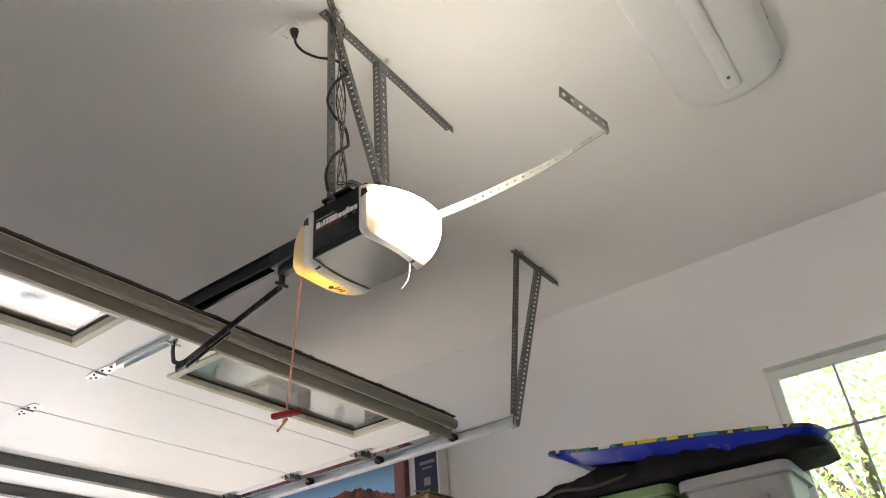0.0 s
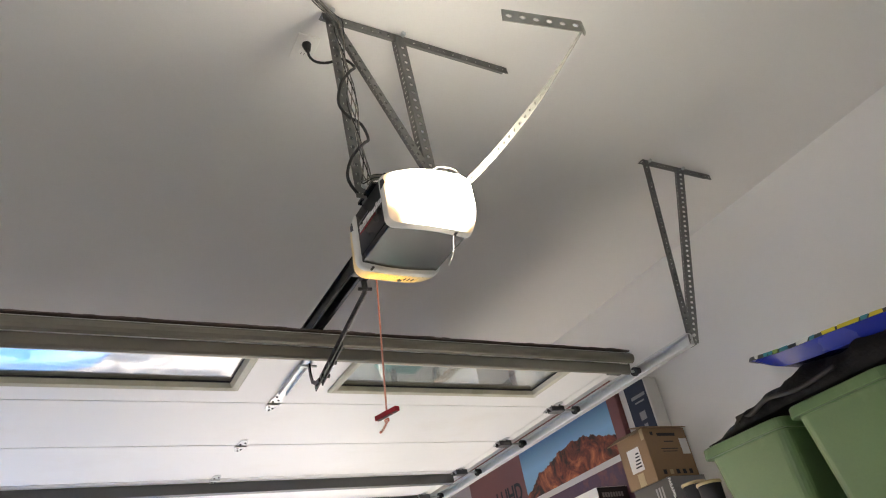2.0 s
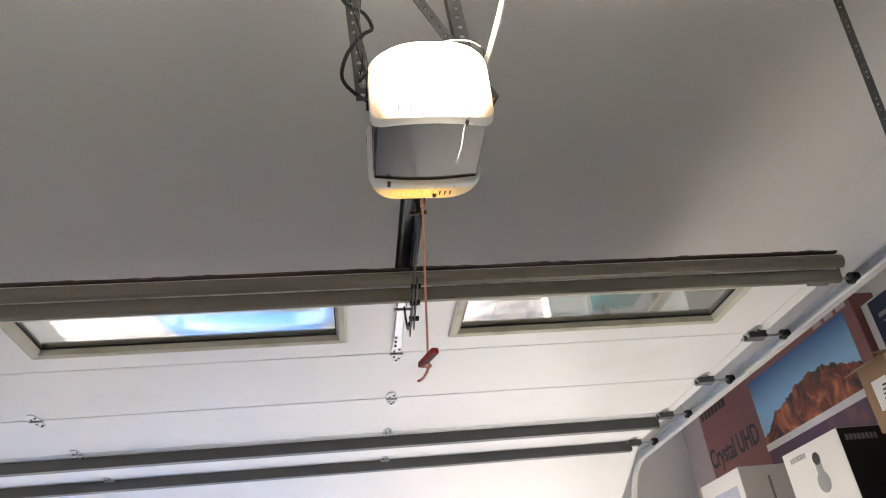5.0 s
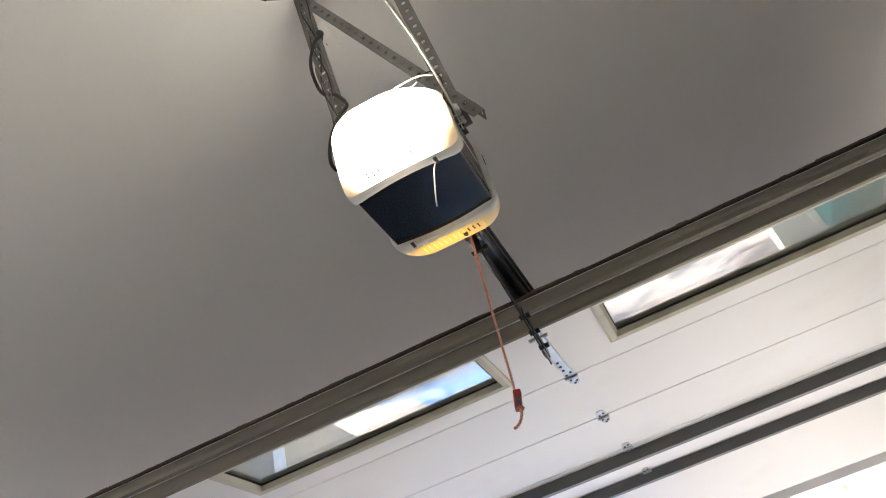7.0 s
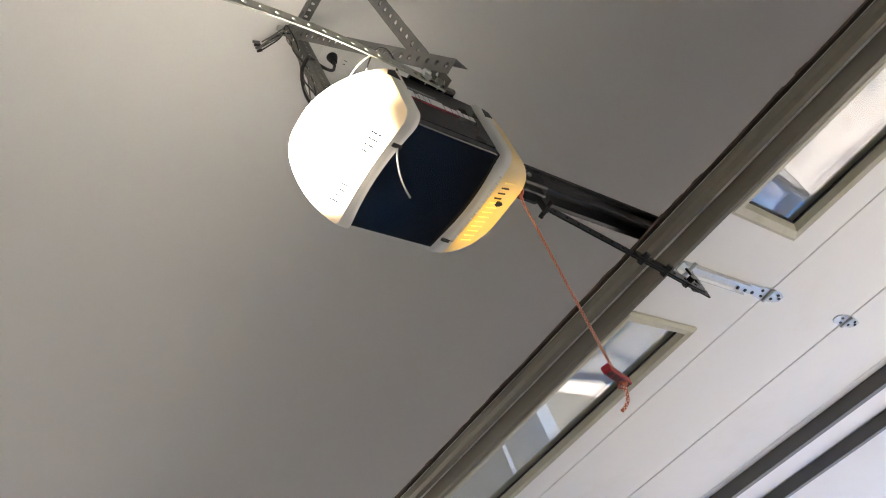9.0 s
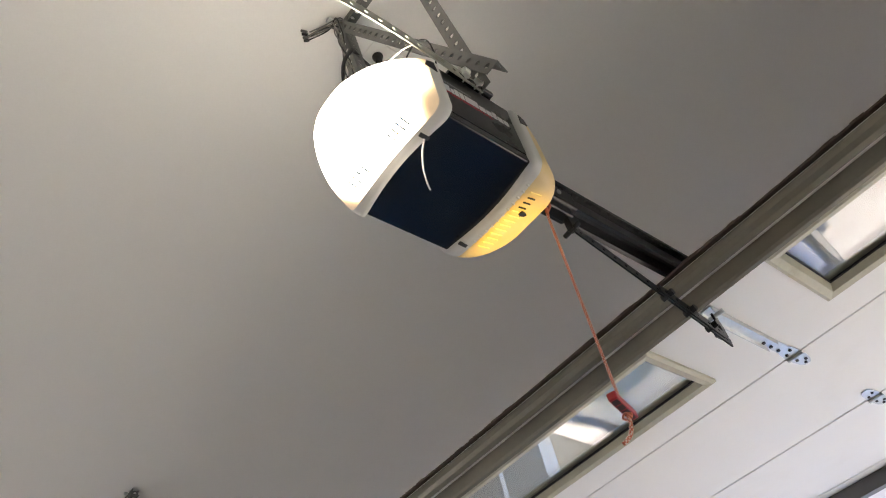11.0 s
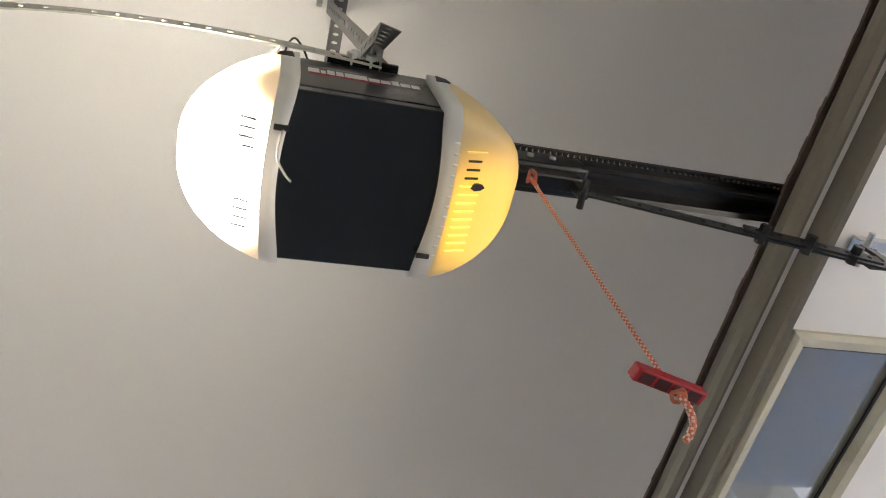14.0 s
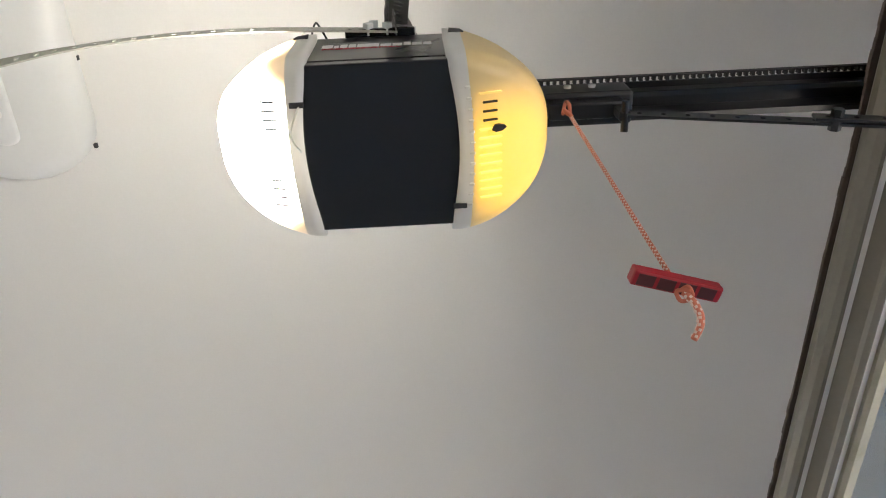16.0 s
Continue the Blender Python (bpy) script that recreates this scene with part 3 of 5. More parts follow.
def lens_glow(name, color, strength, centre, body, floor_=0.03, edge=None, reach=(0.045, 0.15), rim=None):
    """Milky plastic made to glow as if over a bulb: emission falls off from a point and turns amber at its rim;
    edge lists the axis limits that cut this glow off."""
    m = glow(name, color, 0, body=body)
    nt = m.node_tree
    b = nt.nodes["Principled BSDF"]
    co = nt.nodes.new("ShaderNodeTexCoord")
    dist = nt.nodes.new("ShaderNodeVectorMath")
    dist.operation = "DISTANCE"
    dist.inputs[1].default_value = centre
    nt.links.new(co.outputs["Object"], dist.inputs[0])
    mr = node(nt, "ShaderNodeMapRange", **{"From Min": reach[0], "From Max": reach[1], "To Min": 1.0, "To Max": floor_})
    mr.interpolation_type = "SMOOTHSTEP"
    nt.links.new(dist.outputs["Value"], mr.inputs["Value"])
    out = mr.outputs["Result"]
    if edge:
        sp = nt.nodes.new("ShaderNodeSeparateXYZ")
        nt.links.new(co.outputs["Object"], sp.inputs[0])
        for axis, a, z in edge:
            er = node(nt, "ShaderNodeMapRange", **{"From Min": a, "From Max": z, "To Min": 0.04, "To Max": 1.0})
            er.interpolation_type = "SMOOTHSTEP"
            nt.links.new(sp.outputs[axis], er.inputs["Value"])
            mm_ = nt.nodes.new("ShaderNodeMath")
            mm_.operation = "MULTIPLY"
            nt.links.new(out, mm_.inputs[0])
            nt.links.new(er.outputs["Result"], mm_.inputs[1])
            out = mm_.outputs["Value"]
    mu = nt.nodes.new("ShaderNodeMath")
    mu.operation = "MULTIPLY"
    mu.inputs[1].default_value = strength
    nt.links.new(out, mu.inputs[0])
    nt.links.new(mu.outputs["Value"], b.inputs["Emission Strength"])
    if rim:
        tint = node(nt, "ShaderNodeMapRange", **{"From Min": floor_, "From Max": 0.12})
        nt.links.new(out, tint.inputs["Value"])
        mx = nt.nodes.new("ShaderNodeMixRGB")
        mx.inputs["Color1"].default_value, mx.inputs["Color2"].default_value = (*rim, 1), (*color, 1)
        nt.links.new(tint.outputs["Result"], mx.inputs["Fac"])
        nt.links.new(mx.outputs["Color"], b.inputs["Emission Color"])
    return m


M_LENS_R = lens_glow("rear_lens_lit", (1.0, 0.94, 0.85), 12.0, (0, -hy - 0.08, hz * 0.5), (0.8, 0.78, 0.72), 0.006, reach=(0.05, 0.158), rim=(1.0, 0.60, 0.25))
# front lens is white plastic; its bulb's amber is put into body colour too
M_LENS_F = lens_glow("front_lens_painted_glow", (1.0, 0.48, 0.0), 0.16, (-0.02, hy + 0.085, 0.0), (0.68, 0.52, 0.27), edge=(("Y", hy + 0.024, hy + 0.036), ("Z", 0.085, 0.03)), reach=(0.05, 0.13))
# slot streaks: the same amber glow set as colour and emission
M_SLOT_F = lens_glow("front_slot_painted_glow", (1.0, 0.62, 0.10), 0.20, (-0.02, hy + 0.07, 0.0), (0.74, 0.58, 0.26))
# collars are no lamp; faint emission stands in for light bleeding through them
M_COLLAR_R = lens_glow("rear_collar_painted_glow", (1.0, 0.86, 0.66), 0.14, (0, -hy - 0.06, hz * 0.5), (0.64, 0.63, 0.60))
M_COLLAR_F = lens_glow("front_collar_painted_glow", (1.0, 0.72, 0.30), 0.03, (0, hy + 0.06, hz * 0.3), (0.60, 0.60, 0.60))
DS = [0, 0.012, 0.026, 0.040, 0.054, 0.068, 0.082, 0.096, 0.108, 0.119, 0.129, 0.137, 0.143, 0.148, 0.151]
HW = [0.138, 0.138, 0.1365, 0.133, 0.1285, 0.123, 0.1165, 0.108, 0.0995, 0.0905, 0.080, 0.069, 0.057, 0.043, 0.028]


def along(d, table):
    for (d0, v0), (d1, v1) in zip(table, table[1:]):
        if d <= d1:
            return v0 + (v1 - v0) * (d - d0) / (d1 - d0)
    return table[-1][1]


ZB = [along(d, ((0, -0.010), (0.012, -0.010), (0.032, -0.006), (0.062, 0.003), (0.092, 0.014), (0.116, 0.027), (0.134, 0.040), (0.146, 0.054), (0.152, 0.070))) for d in DS]
ZT = [hz - along(d, ((0, 0.002), (0.012, 0.004), (0.032, 0.012), (0.062, 0.027), (0.092, 0.042), (0.116, 0.055), (0.134, 0.066), (0.146, 0.075), (0.152, 0.084))) for d in DS]
for sgn, mat, nm, lab in ((-1, M_LENS_R, "lens", "white light lens glowing brightly"), (1, M_LENS_F, "lens", "white light lens with its dim amber glow coloured in")):
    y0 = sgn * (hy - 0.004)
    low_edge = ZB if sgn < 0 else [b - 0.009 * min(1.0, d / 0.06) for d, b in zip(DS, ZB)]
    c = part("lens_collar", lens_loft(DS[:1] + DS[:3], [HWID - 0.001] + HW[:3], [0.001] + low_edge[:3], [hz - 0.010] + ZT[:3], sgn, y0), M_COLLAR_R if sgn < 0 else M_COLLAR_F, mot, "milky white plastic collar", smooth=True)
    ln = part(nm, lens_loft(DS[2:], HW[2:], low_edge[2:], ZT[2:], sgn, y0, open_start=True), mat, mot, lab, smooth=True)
    # grip slots are black plates on the skin, shade in place of openings
    for s in (-1, 1):
        w = bmesh.new()
        own = [(0.007, hz - 0.060), (0.031, hz - 0.050), (0.026, hz - 0.034), (0.010, hz - 0.030)]
        xa = lambda d: s * (0.1383 - max(0, d - 0.012) * 0.11)
        a_ = [w.verts.new((xa(d) + s * 0.0012, y0 + sgn * d, z)) for d, z in own]
        b_ = [w.verts.new((xa(d) - s * 0.004, y0 + sgn * d, z)) for d, z in own]
        w.faces.new(a_)
        w.faces.new(b_[::-1])
        for k in range(4):
            w.faces.new((a_[k], a_[(k + 1) % 4], b_[(k + 1) % 4], b_[k]))
        part("side_slot_shade", w, M_INK, c, "black plate coloured as the shade of a grip slot")
    # cooling slots across the lower edge: raised bars, shade and glow only coloured on
    for k in range(13):
        x = -0.078 + k * 0.013
        if sgn < 0 and 3 < k < 9:
            continue
        zc = -0.0045 if abs(x) < 0.09 else 0.0
        ln2 = 0.011 if sgn < 0 or k in (9, 10, 11) else 0.017
        bm = box(x - 0.0016, x + 0.0016, -ln2, ln2, -0.0015, 0.0015, bevel=0.0008, seg=1)
        bm.transform(pose(0, y0 + sgn * 0.058, -0.0012 if sgn < 0 else -0.0076, sgn * (19 if sgn < 0 else 15)))
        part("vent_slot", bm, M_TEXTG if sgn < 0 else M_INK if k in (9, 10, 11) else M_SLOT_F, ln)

# torn hole in the front lens, a black plate for its shade, and the row of small raised ribs on its collar
hole = bmesh.new()
ring = [hole.verts.new((0.0265 + (0.0055 + 0.0012 * math.sin(3.7 * k)) * math.cos(k * 0.5236), hy + 0.066 + (0.010 + 0.0020 * math.cos(2.3 * k)) * math.sin(k * 0.5236), -0.0085 + 0.0030 * math.sin(k * 0.5236))) for k in range(12)]
top_ = [hole.verts.new(v.co + Vector((0, 0, 0.005))) for v in ring]
hole.faces.new(ring)
hole.faces.new(top_[::-1])
for k in range(12):
    hole.faces.new((ring[k], ring[(k + 1) % 12], top_[(k + 1) % 12], top_[k]))
part("torn_hole_shade", hole, M_INK, ln, "black plate coloured as the shade of a ragged hole")
for k in range(12):
    x = -0.088 + k * 0.016
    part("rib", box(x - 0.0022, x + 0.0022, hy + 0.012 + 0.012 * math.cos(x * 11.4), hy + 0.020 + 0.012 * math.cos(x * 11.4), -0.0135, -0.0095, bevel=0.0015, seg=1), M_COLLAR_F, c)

# fastening tabs, lettering, mounting ears
for x, y in ((0.074, -hy - 0.012), (-0.09, hy + 0.008)):
    part("latch", box(x - 0.004, x + 0.004, y - 0.010, y + 0.010, -0.013, -0.009, bevel=0.001), M_INK, mot)
R90 = Matrix.Rotation(radians(90), 4, "X")
for s in (-1, 1):
    base = Matrix.Translation((s * (HWID + 0.0014), 0, 0)) @ Matrix.Rotation(radians(90 * s), 4, "Z") @ R90
    for k, (u, wd, hh, zz) in enumerate(((-0.084, 0.165, 0.021, 0.096), (-0.083, 0.160, 0.0055, 0.086), (-0.084, 0.075, 0.005, 0.124))):
        bar = bmesh.new()
        widths = ((1.0, 0.5, 0.7, 0.7, 1.9, 1.0, 0.9, 0.7, 0.9, 0.8), (1,), (1,) * 11)[k]
        step, pos = wd / sum(widths), u
        for i, own in enumerate(widths):
            h2 = hh * (1.0 if k or i in (0, 2, 3, 4, 7) else 0.72)
            box(pos, pos + own * step - (0.0022 if k == 0 else 0.0015), zz, zz + h2, 0, 0.0006, bm=bar)
            pos += own * step
        bar.transform(base)
        if k == 1:
            bar.free()
            letters("PROFESSIONAL", 0.0105, M_TEXTR, base @ Matrix.Translation((u, zz, 0.0004)), mot, squeeze=1.62, bold=0.0002)
            continue
        part("print_bar", bar, (M_TEXT, M_TEXTR, M_TEXTG)[k], mot, ("white printed maker's mark", "red printed line", "small grey print")[k])
    ear = box(s * HWID - 0.012, s * HWID + 0.012, -0.055, 0.055, hz, hz + 0.010, bevel=0.002)
    part("mounting_ear", ear, M_CHASSIS, mot)
for x, y in ((0.045, 0.055), (0.085, 0.055)):
    ringb = bmesh.new()
    bmesh.ops.create_circle(ringb, segments=16, radius=0.0065)
    ringb.transform(Matrix.Translation((-HWID - 0.0016, -y + 0.02 if x < 0.06 else -y - 0.012, 0.088)) @ Matrix.Rotation(radians(90), 4, "Y"))
    bmesh.ops.contextual_create(ringb, geom=ringb.edges[:])
    ex = bmesh.ops.extrude_face_region(ringb, geom=ringb.faces[:])
    part("dial", ringb, M_TEXTG, mot, "small adjustment dial")

# ---- opener support frame of perforated angle ----
sup = thing("opener_support", (0.0, -0.83, CEIL), "perforated steel angle frame hanging the opener from the ceiling", "support frame")
OS = Vector((0.0, -0.83, CEIL))


def S(p, q, f, fl=1, w=0.034, pitch=0.034):
    return angle_iron(Vector(p) - OS, Vector(q) - OS, f, w, pitch, fl)


part("ceiling_angle", S((-0.190, -0.835, CEIL - 0.018), (0.592, -0.822, CEIL - 0.018), (0, -1, 0)), M_GALVD, sup)
part("leg", S((-0.170, -0.845, CEIL - 0.02), (-0.131, -0.820, MZ1 - 0.01), (0, -1, 0)), M_GALVD, sup)
part("leg", S((0.103, -0.846, CEIL - 0.03), (0.154, -0.800, MZ1 - 0.005), (0.0, -1, 0), -1), M_GALVD, sup)
part("diagonal_brace", S((-0.178, -0.855, CEIL - 0.01), (0.194, -0.812, MZ1 + 0.004), (0.25, -1, 0)), M_GALVD, sup)
for q in ((-0.17, -0.87, CEIL - 0.03), (0.105, -0.86, CEIL - 0.035), (0.150, -0.83, MZ1 + 0.03), (-0.13, -0.84, MZ1 + 0.02), (0.14, -0.77, MZ1 + 0.015)):
    q = Vector(q) - OS
    part("bolt", cyl(q, q + Vector((0, -0.014, 0)), 0.009, 6), M_GALV, sup)

# ---- flat strap hanging off the back of the opener, bent at its end ----
strap = thing("support_strap", (0.150, -0.80, 2.705), "perforated flat steel strap reaching back from the opener, end bent over", "strap")
SO = Vector((0.150, -0.80, 2.705))
P0, P1, P2 = Vector((0.146, -0.80, 2.712)), Vector((0.100, -1.597, 2.655)), Vector((-0.109, -1.571, 2.656))
m0, n0 = bar_pose(P0 - SO, P1 - SO, (-1, 0, 0))
sb = perforated(n0, 0.030, 0.0295, 0.010, 0.010, 0.0025)
for v in sb.verts:
    u = v.co.x / n0
    w_ = min(1.0, max(0.0, (u - 0.55) / 0.4))
    a = -radians(26) * w_ * w_ * (3 - 2 * w_)
    y, z = v.co.y, v.co.z - 0.034 * math.sin(u * math.pi)
    v.co.y, v.co.z = y * math.cos(a) - z * math.sin(a), y * math.sin(a) + z * math.cos(a)
sb.transform(m0)
part("strap_run", sb, M_STRAP, strap)
m1, n1 = bar_pose(P1 + Vector((-0.010, -0.010, 0)) - SO, P2 - SO, (0, -1, -0.25))
part("strap_end", perforated(n1, 0.030, 0.0295, 0.016, 0.010, 0.0025, m=m1), M_STRAP, strap)
bend = bmesh.new()
for i in range(6):
    a0, a1 = radians(i * 15), radians((i + 1) * 15)
    a = P1 + Vector((-0.012 + 0.012 * math.cos(a0), -0.012 * math.sin(a0), 0))
    b = P1 + Vector((-0.012 + 0.012 * math.cos(a1), -0.012 * math.sin(a1), 0))
    mm, nn = bar_pose(a - SO, b - SO, (math.cos(a0), -math.sin(a0), 0))
    own = box(0, nn + 0.001, -0.015, 0.015, 0, 0.0025)
    own.transform(mm)
    join(bend, own)
part("strap_bend", bend, M_STRAP, strap)
for y in (-0.815, -0.845):
    part("bolt", cyl(Vector((0.158, y, 2.711)) - SO, Vector((0.140, y, 2.711)) - SO, 0.009, 6), M_GALV, strap)

# ---- ceiling fixtures ----
lamp = thing("ceiling_light", (0.42, -1.862, CEIL), "long white wraparound fluorescent ceiling light, switched off", "ceiling light")


def capsule(x0, x1, w, n=12):
    pts = []
    for k in range(n + 1):
        a = radians(-90 + 180 * k / n)
        pts.append((x1 - w * 0.75 + w * 0.75 * math.cos(a), w * math.sin(a)))
    for k in range(n + 1):
        a = radians(90 + 180 * k / n)
        pts.append((x0 + w * 0.75 + w * 0.75 * math.cos(a), w * math.sin(a)))
    return pts


dif = bmesh.new()
rings = []
for w, z in ((0.205, 0.0), (0.205, -0.022), (0.196, -0.040), (0.176, -0.056), (0.140, -0.068), (0.085, -0.076), (0.040, -0.078)):
    rings.append([dif.verts.new((x, y, z)) for x, y in capsule(-0.775 + (0.205 - w) * 0.8, 0.775 - (0.205 - w) * 0.8, w)])
for r0, r1 in zip(rings, rings[1:]):
    for j in range(len(r0)):
        dif.faces.new((r0[j], r0[(j + 1) % len(r0)], r1[(j + 1) % len(r0)], r1[j]))
dif.faces.new(rings[-1])
part("diffuser", dif, M_OFFWHITE, lamp, "milky white plastic diffuser", smooth=True)
rg = bmesh.new()
rings = []
for w, z in ((0.036, -0.074), (0.035, -0.083), (0.029, -0.089), (0.012, -0.090)):
    rings.append([rg.verts.new((x, y, z)) for x, y in capsule(-0.655 + (0.036 - w), 0.655 - (0.036 - w), w, 8)])
for r0, r1 in zip(rings, rings[1:]):
    for j in range(len(r0)):
        rg.faces.new((r0[j], r0[(j + 1) % len(r0)], r1[(j + 1) % len(r0)], r1[j]))
rg.faces.new(rings[-1])
part("ridge", rg, M_OFFWHITE, lamp, "raised white centre strip", smooth=True)
for x in (-0.566, 0.566):
    part("screw_cup", cyl((x, 0, -0.0885), (x, 0, -0.0915), 0.013, 16), M_WHITEP, lamp)
    part("screw", cyl((x, 0, -0.0905), (x, 0, -0.094), 0.008, 12), M_GALVD, lamp, "grey metal screw")
for x, y in ((-0.69, 0.19), (-0.45, 0.203), (-0.25, 0.203), (0.70, -0.185), (0.45, -0.203), (-0.735, 0.06)):
    part("clip", box(x - 0.006, x + 0.006, y - 0.004, y + 0.004, -0.012, 0.0), M_INK, lamp, "small dark clip")

outlet = thing("ceiling_outlet", (-0.197, -0.667, CEIL), "white ceiling power outlet with a black plug in it", "outlet")
part("cover_plate", box(-0.042, 0.042, -0.060, 0.060, -0.007, 0, bevel=0.003), M_WHITEP, outlet)
for y in (-0.022, 0.022):
    soc = part("socket", cyl((0, y, -0.006), (0, y, -0.0095), 0.017, 18), M_WHITEP, outlet)
    for dx in (-0.006, 0.006):
        part("slot", box(dx - 0.001, dx + 0.001, y - 0.004, y + 0.005, -0.0102, -0.0094), M_INK, soc)
pl = cyl((0, -0.022, -0.010), (0.002, -0.024, -0.042), 0.017, 14, r2=0.010)
part("plug", pl, M_RUBBER, outlet, "black rubber plug", smooth=False)

# ---- cables ----
cab = thing("power_cord", (-0.135, -0.83, 3.0), "black power cord winding down the support to the opener", "cable")
CO = Vector((-0.12, -0.83, 3.0))


def cable(name, pts, r, mat, label=""):
    return part(name, tube([Vector(p) - CO for p in pts], r, 8), mat, cab, label, smooth=True)


cable("cord", [(-0.180, -0.691, 3.44), (-0.180, -0.699, 3.40), (-0.170, -0.725, 3.35), (-0.150, -0.775, 3.30), (-0.122, -0.84, 3.26), (-0.100, -0.87, 3.20),
               (-0.125, -0.882, 3.16), (-0.155, -0.865, 3.11), (-0.160, -0.84, 3.05), (-0.140, -0.85, 2.99), (-0.105, -0.865, 2.95), (-0.085, -0.86, 2.90),
               (-0.110, -0.87, 2.865), (-0.150, -0.86, 2.81), (-0.165, -0.845, 2.745), (-0.130, -0.820, 2.712), (-0.075, -0.79, 2.700)], 0.0048, M_RUBBER)
wires = thing("wire_bundle", (-0.150, -0.83, 3.0), "thin bundled low-voltage wires on the support leg", "cable")
for k in range(6):
    a = k * 1.05
    o1 = Vector((0.006 * math.cos(a), 0.006 * math.sin(a), 0))
    tw = []
    for i in range(15):
        z = 3.42 - i * 0.05
        ph = i * 0.9 + a
        tw.append(Vector((-0.122 + 0.011 * math.cos(ph) + 0.0015 * i, -0.866 + 0.007 * math.sin(ph), z)) + o1 - CO)
    head = [Vector((-0.200 - 0.004 * k, -0.905 + 0.005 * (k % 3), 3.452 - 0.004 * (k % 2))) - CO, Vector((-0.165, -0.885 + 0.004 * k, 3.448)) - CO]
    foot = [Vector((-0.085, -0.885, 2.715 + 0.004 * k)) - CO, Vector((-0.02, -0.90, 2.722 + 0.003 * k)) - CO, Vector((0.04, -0.93, 2.716)) - CO]
    part("wire", tube(head + tw + foot, 0.0020, 6), (M_GALVD, M_STRUT, M_RUBBER)[k % 3], wires, smooth=True)
for k in range(4):
    base = Vector((-0.205 - 0.006 * k, -0.91 + 0.006 * k, 3.455)) - CO
    part("wire_nut", cyl(base, base + Vector((-0.010, -0.012, 0.012 - 0.004 * k)), 0.0042, 8), M_RUBBER if k % 2 else M_GALVD, wires)

bell = thing("bell_wire", (0.02, -0.93, MZ1), "loose curls of white and green bell wire on the opener", "wire")
BO = Vector((0.02, -0.93, MZ1))
curls = [
    ([(-0.05, -0.93, 2.700), (-0.02, -0.955, 2.716), (0.02, -0.945, 2.722), (0.05, -0.965, 2.712), (0.085, -0.95, 2.722), (0.10, -0.93, 2.705)], M_WIRE),
    ([(-0.03, -0.95, 2.705), (0.0, -0.935, 2.722), (0.035, -0.96, 2.718), (0.06, -0.94, 2.724), (0.045, -0.92, 2.708)], M_WIREG),
    ([(0.02, -0.95, 2.71), (0.05, -0.975, 2.728), (0.09, -0.975, 2.735), (0.12, -0.965, 2.742), (0.145, -0.95, 2.742)], M_WIRE),
    ([(-0.06, -0.94, 2.70), (-0.04, -0.96, 2.712), (0.0, -0.97, 2.708), (0.03, -0.955, 2.714), (0.07, -0.962, 2.706)], M_WIRE),
    ([(0.04, -0.94, 2.708), (0.07, -0.945, 2.735), (0.105, -0.945, 2.752)], M_WIRE),
    ([(0.105, -0.945, 2.752), (0.135, -0.942, 2.768), (0.155, -0.932, 2.752), (0.152, -0.92, 2.715), (0.138, -0.91, 2.70)], M_RUBBER),
]
for pts, mt in curls:
    part("wire", tube([Vector(p) - BO for p in pts], 0.0017, 6), mt, bell, smooth=True)
ant = thing("antenna_wire", (0.088, -0.936, MZ0), "thin white antenna wire hanging under the opener", "wire")
part("wire", tube([(0, 0, -0.004), (-0.010, -0.004, -0.030), (-0.016, -0.006, -0.058), (-0.022, -0.004, -0.082), (-0.030, 0.006, -0.102)], 0.0016, 6), M_WIRE, ant, smooth=True)
part("tip", tube([(-0.030, 0.006, -0.102), (-0.033, 0.012, -0.110)], 0.0014, 6), M_GALV, ant)

# ---- window in the side wall ----
win = tagged(new("window_1"), "white framed window with thin grid bars, daylight foliage outside", "window", kind="structure")
win.location = (WX, (W0 + W1) / 2, (WZ0 + WZ1) / 2)
wy, wz = (W1 - W0) / 2, (WZ1 - WZ0) / 2
M_TRIM = material("trim_white_paint", (0.80, 0.80, 0.77), rough=0.45, vary=0.05)
M_BAR = material("grid_bar_grey", (0.45, 0.45, 0.42), rough=0.5, vary=0.08)
sash = bmesh.new()
for q in ((-wy, wy, wz - 0.045, wz), (-wy, wy, -wz, -wz + 0.045), (-wy, -wy + 0.045, -wz + 0.045, wz - 0.045), (wy - 0.045, wy, -wz + 0.045, wz - 0.045)):
    box(0.07, 0.11, *q, bevel=0.003, bm=sash)
part("sash", sash, M_TRIM, win)
for k in range(1, 4):
    y = -wy + 2 * wy * k / 4
    part("grid_bar", box(0.086, 0.094, y - 0.006, y + 0.006, -wz, wz), M_BAR, win)
for k in range(1, 4):
    z = -wz + 2 * wz * k / 4
    part("grid_bar", box(0.0845, 0.0955, -wy, wy, z - 0.006, z + 0.006), M_BAR, win)
pane = part("pane", box(0.098, 0.102, -wy + 0.04, wy - 0.04, -wz + 0.04, wz - 0.04), M_GLASS, win, "clear window glass")
pane.visible_shadow = False

